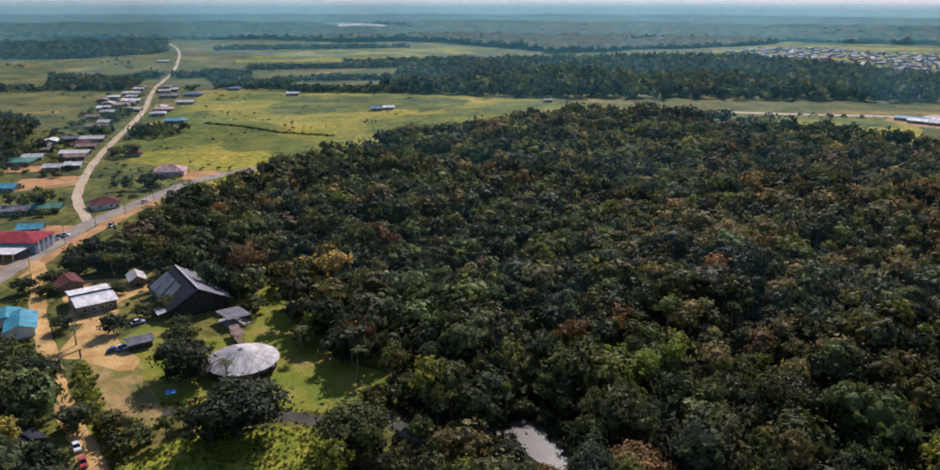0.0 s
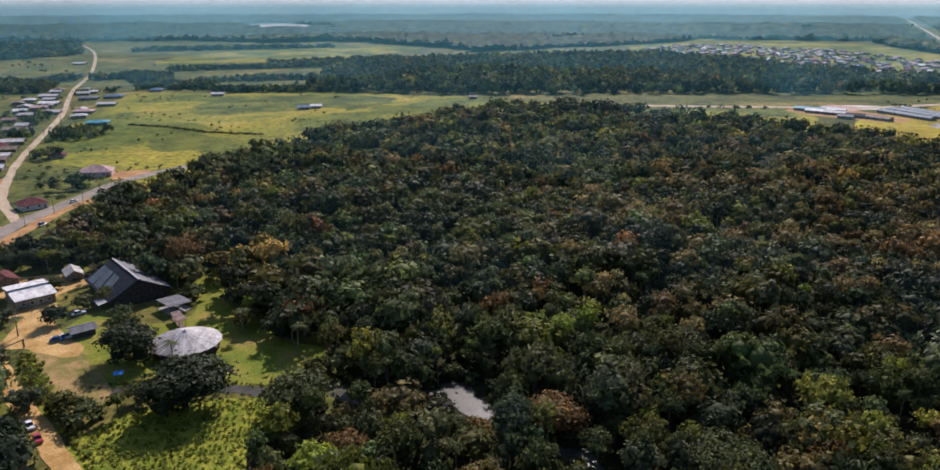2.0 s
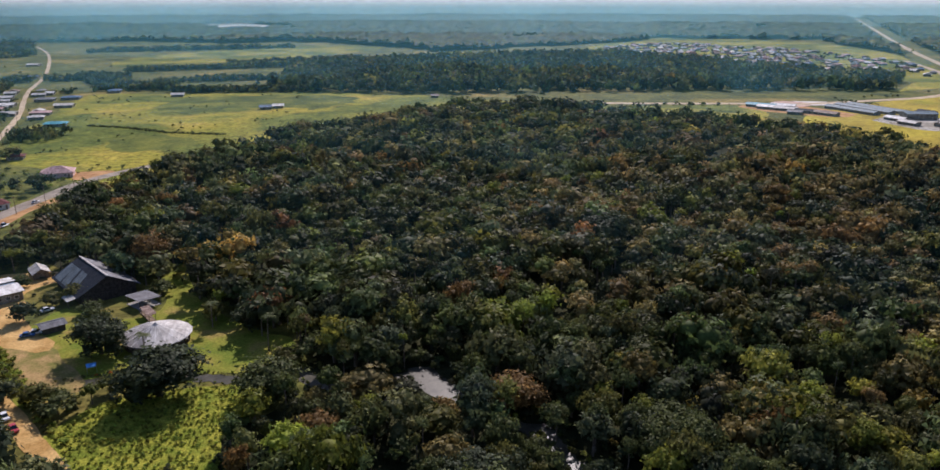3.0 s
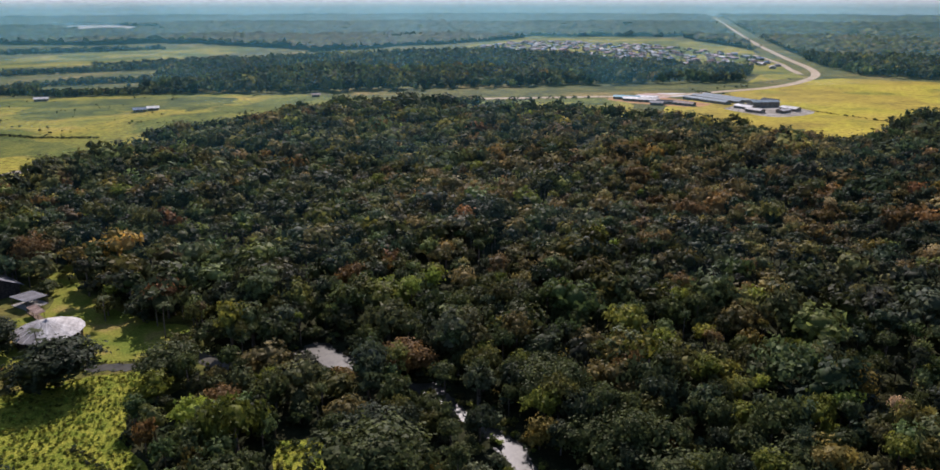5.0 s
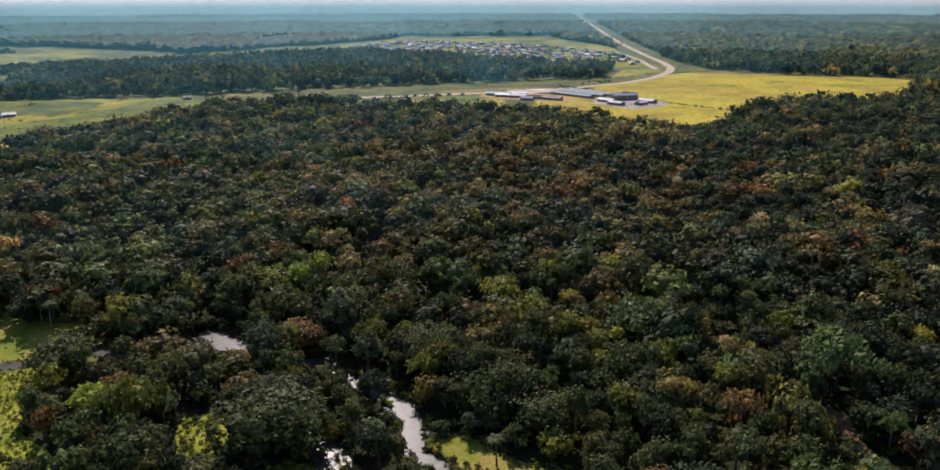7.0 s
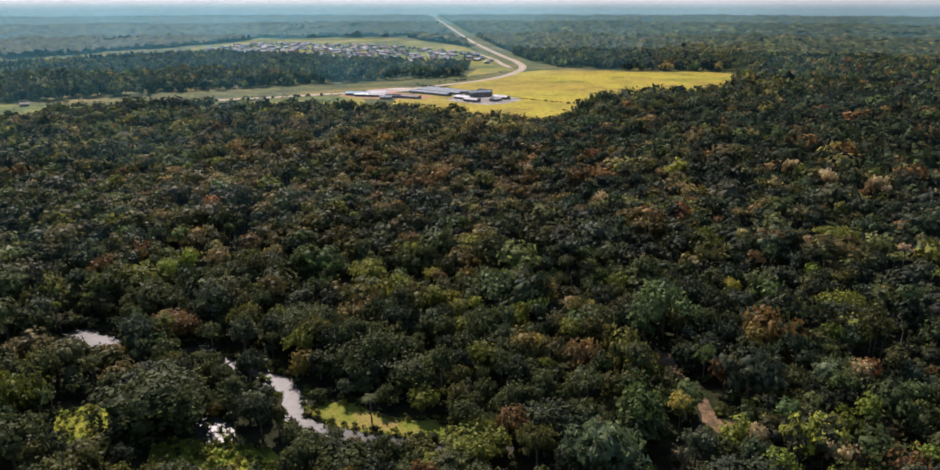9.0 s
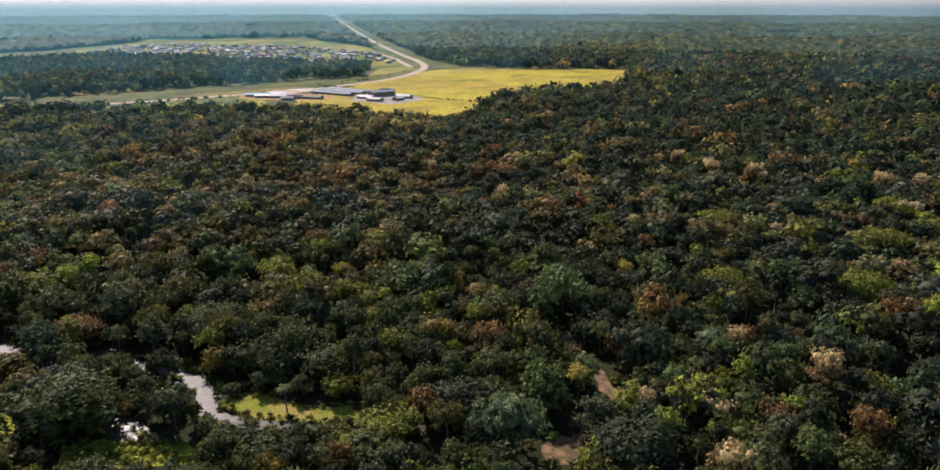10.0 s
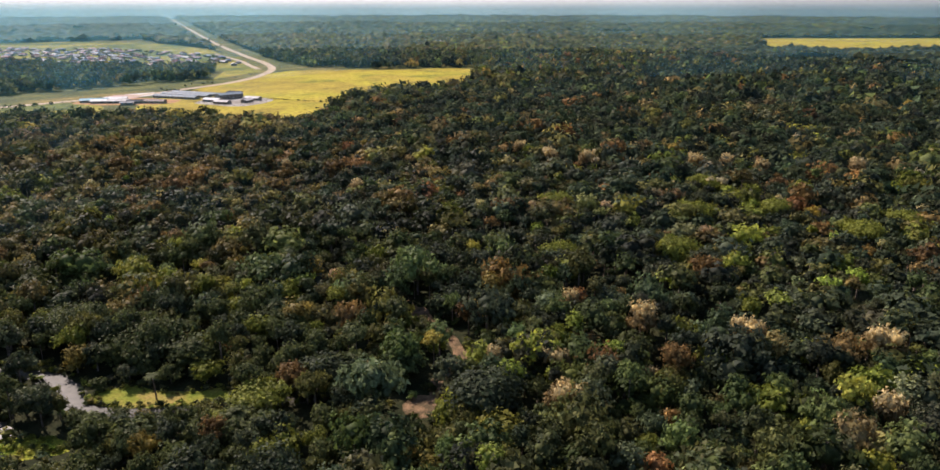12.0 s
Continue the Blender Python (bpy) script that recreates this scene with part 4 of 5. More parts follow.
bushes("forest_edge", 325, [(-69, 262), (-62, 243), (-58, 229), (-49, 216), (-37, 201), (-23, 191), (-14, 197), (-24, 216), (-40, 234), (-52, 256), (-62, 272)], 3.0, 2.5, ["deep", "green", "olive"], "leafy bushes and saplings along the forest edge", 0.9, 1)
bushes("forest_undergrowth", 321, [(-90, 110), (-22, 94), (0, 0), (30, -112), (190, -112), (230, 60), (200, 150), (130, 200), (40, 225), (-20, 215), (-18, 168), (-28, 145)], 5.4, 2.2, ["green", "deep", "olive", "grey"], "dense green undergrowth below the trees", 0.7, 3, [POND, POND_B, POND_C, POOL, STRIP, BARE_A, BARE_B, BARE_C, LAWN_A, WILD_MEADOW, GLADE_A, GLADE_B])

# Distant canopy: an uneven sheet of crowns out to the horizon
az = np.radians(np.arange(-52, 100, 0.22))
rr = 1340 * np.exp(np.arange(0, 1.30, 0.0078))
A, R = np.meshgrid(az, rr, indexing="ij")
r = np.random.RandomState(401)
R = R * (1 + r.uniform(-0.0028, 0.0028, R.shape))
A = A + r.uniform(-0.0017, 0.0017, A.shape)
X, Y = R * np.sin(A), R * np.cos(A)
deg = np.degrees(A)
start = np.interp(deg, [-52, -25, -14, -2, 6, 15, 24, 33, 37, 42, 100], [2300, 2150, 2000, 1850, 1500, 1700, 2050, 2150, 1400, 1340, 1340])
Z = 10 + 4 * wave(X, Y, 120, 0.7) + r.normal(0, 3.2, X.shape)
flat = (R < start + 60 * wave(X, Y, 90, 1.9)).ravel()
for p in (FAR_FIELD, WHITE_CLEARING, TOWN_FIELD, GREEN_FAR):
    flat |= inside(X.ravel(), Y.ravel(), p)
flat |= near_line(X.ravel(), Y.ravel(), HIGHWAY, 26) | near_line(X.ravel(), Y.ravel(), DIRT_ROAD, 20)
gaps = (wave(X, Y, 260, 2.7) > 0.95).ravel() & (R.ravel() < 3400)
Z = np.where((flat | gaps).reshape(Z.shape), -6.0, np.clip(Z, 2, 24))
nA, nR = X.shape
idx = np.arange(nA * nR).reshape(nA, nR)
q = np.stack([idx[:-1, :-1], idx[:-1, 1:], idx[1:, 1:], idx[1:, :-1]], -1).reshape(-1, 4)
q = q[Z.ravel()[q].min(1) > 0]
tris = np.concatenate([q[:, [0, 1, 2]], q[:, [0, 2, 3]]])
names = choose_tints(X.ravel(), Y.ravel(), r)
far_rgb = tint_rgb(np.where(names == "cream", "olive", np.where(names == "rust", "deep", names)), r)
tagged(link_mesh("distant_forest", mesh_np("distant_forest", np.stack([X.ravel(), Y.ravel(), Z.ravel()], -1), tris, CANOPY, far_rgb), None), "unbroken forest canopy reaching the horizon", "forest", kind="stuff")


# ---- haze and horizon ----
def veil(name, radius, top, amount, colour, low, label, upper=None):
    """A thin tinted sheet in place of misty air that stands across the distance, bulging in and out."""
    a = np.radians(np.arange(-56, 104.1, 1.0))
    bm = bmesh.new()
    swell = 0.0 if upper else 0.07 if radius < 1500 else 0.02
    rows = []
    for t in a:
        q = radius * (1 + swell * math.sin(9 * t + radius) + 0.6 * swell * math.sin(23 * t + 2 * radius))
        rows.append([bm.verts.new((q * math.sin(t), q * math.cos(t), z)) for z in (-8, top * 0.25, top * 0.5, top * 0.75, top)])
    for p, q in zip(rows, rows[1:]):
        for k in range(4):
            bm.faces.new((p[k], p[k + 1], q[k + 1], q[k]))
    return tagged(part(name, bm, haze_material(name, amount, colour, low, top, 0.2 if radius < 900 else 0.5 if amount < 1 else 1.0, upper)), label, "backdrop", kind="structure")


HAZE_TINT = (0.09, 0.29, 0.38)
for radius, amount, colour in ((230, 0.011, HAZE_TINT), (430, 0.026, HAZE_TINT), (680, 0.055, HAZE_TINT), (980, 0.10, HAZE_TINT), (1450, 0.15, HAZE_TINT), (2100, 0.24, (0.13, 0.34, 0.39)), (3300, 0.46, (0.22, 0.38, 0.42))):
    veil("haze_backdrop", radius, 122, amount, colour, 60, "thin blue sheet standing in for haze over the distant land")
# Horizon haze painted on: the sheet's colour rises from teal to near white.
veil("horizon_backdrop", 4880, 360, 1.0, (0.28, 0.40, 0.43), 150, "pale horizon sheet with haze in its colour", (0.80, 0.78, 0.77))


# ---- buildings ----
def house(name, x, y, turn, w, d, h, rise, roof, wall, label, style="gable", over=0.7, windows=2, door=True, category="house"):
    """A house of w x d metres: walls, roof, ridge cap, door and windows; its ridge runs along w."""
    ob = tagged(new(name), label, category)
    ob.matrix_basis = pose(x, y, 0, 0, 0, turn)
    a, b = w / 2, d / 2
    bm = box(-a, a, -b, b, 0, h)
    if style == "gable":
        for s in (-1, 1):
            g = [bm.verts.new(p) for p in ((s * a, -b, h), (s * a, b, h), (s * a, 0, h + rise * 0.96), (s * (a - 0.2), -b, h), (s * (a - 0.2), b, h), (s * (a - 0.2), 0, h + rise * 0.96))]
            for f in ((0, 1, 2), (5, 4, 3), (0, 2, 5, 3), (1, 4, 5, 2)):
                bm.faces.new([g[i] for i in f])
    part("wall", bm, wall, ob)
    A, B, k = a + over, b + over, rise * over / b
    lo, hi = h - k + 0.12, h + rise + 0.12
    if style == "gable":
        for s in (-1, 1):
            part("roof", slab([(-A, s * B, lo), (A, s * B, lo), (A, 0, hi), (-A, 0, hi)], 0.12), roof, ob)
        part("ridge_cap", box(-A, A, -0.18, 0.18, hi - 0.1, hi + 0.05), roof, ob)
    elif style == "hip":
        c = max(0.3, A - B)
        for s in (-1, 1):
            part("roof", slab([(-A, s * B, lo), (A, s * B, lo), (c, 0, hi), (-c, 0, hi)], 0.12), roof, ob)
            part("roof", slab([(s * A, -B, lo), (s * A, B, lo), (s * c, 0, hi)], 0.12), roof, ob)
        part("ridge_cap", box(-c, c, -0.18, 0.18, hi - 0.1, hi + 0.05), roof, ob)
    else:
        part("roof", slab([(-A, -B, h + 0.1), (A, -B, h + 0.1), (A, B, h + rise), (-A, B, h + rise)], 0.12), roof, ob)
    for s in (-1, 1):
        for i in range(windows):
            cx = -a + w * (i + 0.5 + 0.28 * (s > 0)) / (windows + 0.3)
            win = part("window", box(cx - 0.65, cx + 0.65, s * b - 0.06, s * b + 0.06, 1.0, 2.2), FRAME, ob)
            part("pane", box(cx - 0.55, cx + 0.55, s * b - 0.08, s * b + 0.08, 1.1, 2.1), GLASS, win)
    if door:
        part("door", box(a * 0.75 - 0.45, a * 0.75 + 0.45, -b - 0.07, -b + 0.05, 0.02, 2.05), WOOD, ob)
    return ob


def angle(ax, ay, bx, by):
    return math.degrees(math.atan2(by - ay, bx - ax))


# The barn-like visitor building: a long dark roof with paler sheets on one slope
barn = tagged(new("visitor_barn"), "large dark slate-roofed barn with paler roof sheets", "barn")
barn.matrix_basis = pose(-96.8, 241.4, 0, 0, 0, angle(-104.6, 252.4, -81.9, 220.6))
part("wall", box(-13.2, 13.2, -9.2, 9.2, 0, 3.9), DARK_WOOD, barn)
for s in (-1, 1):
    bm = bmesh.new()
    g = [bm.verts.new(p) for p in ((s * 13.2, -9.2, 3.9), (s * 13.2, 9.2, 3.9), (s * 13.2, 0, 8.7), (s * 13.0, -9.2, 3.9), (s * 13.0, 9.2, 3.9), (s * 13.0, 0, 8.7))]
    for f in ((0, 1, 2), (5, 4, 3), (0, 2, 5, 3), (1, 4, 5, 2)):
        bm.faces.new([g[i] for i in f])
    part("gable", bm, DARK_WOOD, barn)
part("roof", slab([(-14.2, -10.6, 3.35), (14.2, -10.6, 3.35), (14.2, 0, 9.0), (-14.2, 0, 9.0)], 0.18), DARK_ROOF, barn, "dark slate slope")
# The sunlit slope gets its brightness from a paler roofing colour.
part("roof", slab([(-14.2, 0, 9.0), (14.2, 0, 9.0), (14.2, 10.6, 3.35), (-14.2, 10.6, 3.35)], 0.18), GREY_ROOF, barn, "grey slope, paler for the sunlight on it")
part("ridge_cap", box(-14.2, 14.2, -0.3, 0.3, 8.9, 9.12), ZINC, barn)


def barn_sheet(x0, x1, d0, d1, skew):
    """A paler roof sheet that lies on the dark slope, d metres below the ridge line."""
    zz = lambda d: 9.0 - d * 0.533 + 0.03
    part("roof_sheet", slab([(x0, -d1, zz(d1)), (x1, -d1, zz(d1)), (x1 + skew, -d0, zz(d0)), (x0 + skew, -d0, zz(d0))], 0.02), SLATE_LIGHT, barn, "paler slate sheet")


for x0 in (-12.2, -5.2, 1.8):
    barn_sheet(x0, x0 + 5.6, 3.2, 9.9, -1.8 if x0 < -10 else -4.2)
part("porch_roof", slab([(7, -13.6, 2.7), (13, -13.6, 2.7), (13, -10.2, 3.3), (7, -10.2, 3.3)], 0.12), ZINC, barn, "small zinc porch roof")
for px in (7.3, 12.7):
    part("porch_post", box(px - 0.1, px + 0.1, -13.4, -13.2, 0, 2.6), WOOD, barn)
for i in range(4):
    win = part("window", box(-12 + i * 6, -10.4 + i * 6, -9.28, -9.1, 1.0, 2.4), FRAME, barn)
    part("pane", box(-11.9 + i * 6, -10.5 + i * 6, -9.31, -9.15, 1.1, 2.3), GLASS, win)

lean_to = tagged(new("open_shelter"), "open shelter with a flat grey metal roof on posts", "shelter")
lean_to.matrix_basis = pose(-76.2, 224.2, 0, 0, 0, angle(-81.7, 224.1, -75.5, 217.5))
part("roof", slab([(-4.7, -4.0, 3.3), (4.7, -4.0, 3.3), (4.7, 4.0, 2.9), (-4.7, 4.0, 2.9)], 0.14), GREY_ROOF, lean_to)
for px in (-4.3, 4.3):
    for py in (-3.6, 3.6):
        part("post", box(px - 0.1, px + 0.1, py - 0.1, py + 0.1, 0, 2.85), WOOD, lean_to)
part("floor_slab", box(-4.6, 4.6, -3.9, 3.9, 0, 0.12), CONCRETE, lean_to)

# Covered boardwalk between shelter and hut
walkway = tagged(new("boardwalk"), "short wooden boardwalk with a tin roof", "boardwalk")
walkway.matrix_basis = pose(-71.5, 211.5, 0, 0, 0, angle(-75, 217, -68, 205))
part("deck", box(-7, 7, -1.1, 1.1, 0.15, 0.3), WOOD, walkway)
part("roof", slab([(-4.5, -1.5, 2.6), (4.5, -1.5, 2.6), (4.5, 1.5, 2.9), (-4.5, 1.5, 2.9)], 0.08), RUST_ROOF, walkway)
for px in (-4.2, 0, 4.2):
    for py in (-1.0, 1.0):
        part("post", box(px - 0.07, px + 0.07, py - 0.07, py + 0.07, 0, 2.6), WOOD, walkway)

# The round hut: a low cone of radial metal panels on a ring of posts
hut = tagged(new("round_hut"), "large round pavilion with a pale radial metal roof", "pavilion")
hut.matrix_basis = pose(-64.0, 191.8, 0)
SEG = 18
for i in range(SEG):
    t0, t1 = 6.2832 * i / SEG, 6.2832 * (i + 1) / SEG
    rim = [(10.3 * math.cos(t), 10.3 * math.sin(t), 3.0) for t in (t0, t1)]
    mid = [(0.9 * math.cos(t), 0.9 * math.sin(t), 6.05) for t in (t1, t0)]
    # Panels on the west side take the darker zinc.
    part("roof_panel", slab(rim + mid, 0.1), DARK_ZINC if 6 <= i <= 12 else ZINC, hut, "darker grey roof panel" if 6 <= i <= 12 else "")
    tm = t0
    p0, p1 = Vector((0.8 * math.cos(tm), 0.8 * math.sin(tm), 6.1)), Vector((10.35 * math.cos(tm), 10.35 * math.sin(tm), 3.03))
    side = Vector((-math.sin(tm), math.cos(tm), 0)) * 0.1
    part("roof_rib", slab([p0 - side, p0 + side, p1 + side, p1 - side], 0.06), WHITE_ROOF, hut)
    bx, by = 9.2 * math.cos(tm), 9.2 * math.sin(tm)
    part("post", box(bx - 0.13, bx + 0.13, by - 0.13, by + 0.13, 0, 3.2), DARK_WOOD, hut)
bm = bmesh.new()
bmesh.ops.create_cone(bm, cap_ends=True, segments=18, radius1=1.15, radius2=0.15, depth=0.7, matrix=Matrix.Translation((0, 0, 6.35)))
part("cap", bm, ZINC, hut)
bm = bmesh.new()
bmesh.ops.create_cone(bm, cap_ends=True, segments=36, radius1=9.0, radius2=9.0, depth=0.3, matrix=Matrix.Translation((0, 0, 0.15)))
part("floor_slab", bm, CONCRETE, hut)
bm = bmesh.new()
bmesh.ops.create_cone(bm, cap_ends=False, segments=36, radius1=9.3, radius2=9.3, depth=1.0, matrix=Matrix.Translation((0, 0, 0.8)))
part("parapet", bm, DARK_WOOD, hut)

# White twin-roofed shed
shed = tagged(new("white_shed"), "long shed with two white sloping metal roofs", "shed")
shed.matrix_basis = pose(-128.6, 237.8, 0, 0, 0, angle(-138.7, 242.2, -128.7, 249.8))
part("wall", box(-6.0, 6.0, -8.2, 8.2, 0, 3.3), SHADED_PLASTER, shed)
part("roof", slab([(-6.6, 0.7, 4.6), (6.6, 0.7, 4.6), (6.6, 9.2, 3.5), (-6.6, 9.2, 3.5)], 0.14), WHITE_ROOF, shed)
part("roof", slab([(-6.6, -9.2, 3.5), (6.6, -9.2, 3.5), (6.6, -0.9, 4.2), (-6.6, -0.9, 4.2)], 0.14), WHITE_ROOF, shed)
# Blue-grey infill colours in the shadow gap between the two roofs.
part("clerestory", box(-6.0, 6.0, -0.9, 0.7, 3.3, 4.1), BLUE_WALL, shed, "blue-grey strip for the shade between the roofs")
for i in range(4):
    win = part("window", box(-4.6 + i * 2.6, -3.2 + i * 2.6, -8.28, -8.1, 1.0, 2.2), FRAME, shed)
    part("pane", box(-4.5 + i * 2.6, -3.3 + i * 2.6, -8.31, -8.15, 1.1, 2.1), GLASS, win)
part("door", box(4.6, 5.6, -8.3, -8.1, 0.02, 2.1), WOOD, shed)

house("garden_shed", -122.3, 258.6, -60, 8, 5, 2.6, 1.4, ZINC, WOOD, "small shed with a grey metal roof", windows=1, category="shed")
house("carport", -99.3, 206, 36, 6.5, 5, 2.3, 0.8, GREY_ROOF, DARK_WOOD, "low carport with a rounded grey roof", windows=0, door=False, category="carport")
house("turquoise_house", -141, 217, -62, 14, 8, 3.0, 1.5, TURQ_ROOF, PLASTER, "house with a bright turquoise metal roof")
house("turquoise_annex", -149, 223, -62, 9, 7, 2.6, 1.1, TURQ_ROOF, PLASTER, "annex with a weathered turquoise roof", windows=1)
house("dark_house", -103.8, 151.6, -32, 9, 7, 2.8, 1.6, DARK_ROOF, DARK_WOOD, "small house with a dark metal roof among trees")
house("red_shed", -146, 254.5, -48, 12, 8, 2.6, 1.6, MAROON_ROOF, WOOD, "old house with a faded red roof under trees")
shop = house("shop", -188, 298, 0, 22, 15, 5.2, 1.9, RED_ROOF, BLUE_WALL, "two-storey shop with a red roof and blue walls", "hip", windows=5, category="shop")
part("canopy", slab([(-11, -17, 3.2), (8, -17, 3.2), (10, -8, 3.8), (-11, -8, 3.8)], 0.15), WHITE_ROOF, shop, "white metal canopy")
for px in (-9, -3, 3, 7):
    part("canopy_post", box(px - 0.12, px + 0.12, -16.6, -16.36, 0, 3.2), FRAME, shop)
for i in range(4):
    part("column", box(11.4, 11.8, -6 + i * 3.6, -5.6 + i * 3.6, 0, 5.0), FRAME, shop)
house("pink_house", -178, 437, 12, 17, 12, 3.2, 2.8, PINK_ROOF, PINK_WALL, "bungalow with a faded pink hipped roof", "hip", windows=3)
house("maroon_house", -183, 364, 40, 12, 10, 3.0, 2.4, MAROON_ROOF, PLASTER, "house with a dark maroon hipped roof by the junction", "hip")
house("green_cottage", -148.5, 345.5, -15, 8, 6, 2.6, 1.3, GREEN_ROOF, GREEN_WALL, "small cottage with a green roof under trees")

VILLAGE_NEAR = [("village_house", -284, 466, 8, 20, 13, GREEN_ROOF, "large house with a green hipped roof", "hip"),
                ("village_house", -252, 397, 4, 12, 8, TURQ_ROOF, "small house with a turquoise roof", "gable"),
                ("village_house", -253.5, 449, 10, 9, 7, ZINC, "grey metal roofed house on the dirt road", "gable"),
                ("village_house", -244, 455, 10, 9, 7, WHITE_ROOF, "white metal roofed house on the dirt road", "gable"),
                ("village_house", -262, 493, 6, 24, 8, WHITE_ROOF, "long house with a white metal roof", "gable"),
                ("village_house", -256, 481, 14, 12, 8, RUST_ROOF, "house with a rusty metal roof", "gable"),
                ("village_house", -290, 546, 5, 14, 9, GREY_ROOF, "house with a dull grey roof", "gable"),
                ("village_house", -276, 547, 9, 15, 9, ZINC, "grey metal roofed house on the dirt road", "gable"),
                ("village_house", -266, 517, 12, 12, 8, RUST_ROOF, "house with a rusty metal roof", "gable"),
                ("village_house", -298, 602, 5, 22, 8, RUST_ROOF, "long house with a worn pale roof", "gable"),
                ("village_house", -284, 587, 12, 9, 7, ZINC, "grey metal roofed house on the dirt road", "gable"),
                ("village_house", -324, 682, 6, 17, 9, ZINC, "grey metal roofed house on the dirt road", "gable"),
                ("village_house", -313, 700, 6, 16, 9, ZINC, "grey metal roofed house on the dirt road", "gable"),
                ("village_house", -340, 763, 5, 24, 11, WHITE_ROOF, "long house with a white metal roof", "gable"),
                ("village_house", -366, 824, 5, 18, 11, ZINC, "grey metal roofed house on the dirt road", "gable"),
                ("village_house", -336, 731, 8, 14, 8, PINK_ROOF, "house with a faded pink roof", "gable")]
VILLAGE_FAR = [("village_house", -285, 702, 5, 16, 9, PINK_ROOF, "house with a pale pink roof in the field", "hip"),
               ("village_house", -318, 803, 5, 22, 12, GREY_ROOF, "wide house with a grey roof", "hip"),
               ("village_house", -297, 815, 5, 18, 11, BLUE_ROOF, "house with a dark blue roof in the field", "hip"),
               ("village_house", -282, 752, 5, 16, 9, ZINC, "low house with a pale metal roof", "gable"),
               ("village_house", -248, 633, 8, 16, 10, TURQ_ROOF, "house with a dull turquoise roof among trees", "hip"),
               ("village_house", -270, 872, 5, 12, 12, BLUE_ROOF, "tall house with a blue roof at the field's edge", "hip"),
               ("field_barn", -192, 824, 3, 12, 8, ZINC, "small barn with a pale roof in the pasture", "gable"),
               ("field_barn", -88, 710, 8, 10, 8, BLUE_ROOF, "farm shed with a blue-grey roof in the pasture", "gable"),
               ("field_barn", -77, 717, 8, 9, 7, WHITE_ROOF, "farm shed with a white roof in the pasture", "gable"),
               ("village_house", -222, 352, 12, 15, 9, GREY_ROOF, "house with a dull grey roof by the junction", "gable"),
               ("village_house", -208, 357, 12, 13, 9, GREEN_ROOF, "house with a dark green roof by the junction", "gable"),
               ("village_house", -196, 322, 12, 9, 7, TURQ_ROOF, "house with a pale turquoise roof by the shop", "gable"),
               ("field_barn", -500, 1258, 5, 26, 14, ZINC, "large pale shed beside the dirt road", "gable"),
               ("field_barn", -427, 1054, 5, 30, 14, BLUE_ROOF, "long blue-roofed shed beside the dirt road", "gable"),
               ("field_barn", 80, 773, 3, 7, 5, RUST_ROOF, "small rusty shed at the edge of the forest", "gable")]
rng = random.Random(23)
ROADSIDE = []
for k in range(120):
    t = rng.uniform(0.12, 0.98)
    i = min(int(t * 6), 5)
    (x0, y0), (x1, y1) = DIRT_ROAD[2 + i], DIRT_ROAD[3 + i]
    f = t * 6 - i
    side = rng.uniform(-46, -13) if rng.random() < 0.85 else rng.uniform(12, 24)
    x, y = x0 + (x1 - x0) * f + side, y0 + (y1 - y0) * f
    if len(ROADSIDE) < 22 and all(math.hypot((x - h[1]) * 0.8, y - h[2]) > 12.5 for h in VILLAGE_NEAR + VILLAGE_FAR + ROADSIDE):
        roof, word = rng.choice([(WHITE_ROOF, "white metal"), (ZINC, "pale zinc"), (ZINC, "pale zinc"), (DARK_ZINC, "dull zinc"), (RUST_ROOF, "rusty metal"), (MAROON_ROOF, "dark red")])
        ROADSIDE.append(("village_house", x, y, rng.choice((6, 10, 96, 100)) + rng.uniform(-5, 5), rng.uniform(8, 12), rng.uniform(6.5, 8.5), roof, "small village house with a " + word + " roof", rng.choice(("gable", "gable", "hip"))))
for nm, x, y, turn, w, d, roof, label, style in VILLAGE_NEAR + VILLAGE_FAR + ROADSIDE:
    w = min(w, 17)
    ob = house(nm, x, y, turn, w, d * 1.15, 2.7, 1.15, roof, SHADED_PLASTER if roof is not RUST_ROOF else WOOD, label, style, 1.1)
    tagged(ob, group="village houses" if nm == "village_house" else "field barns")

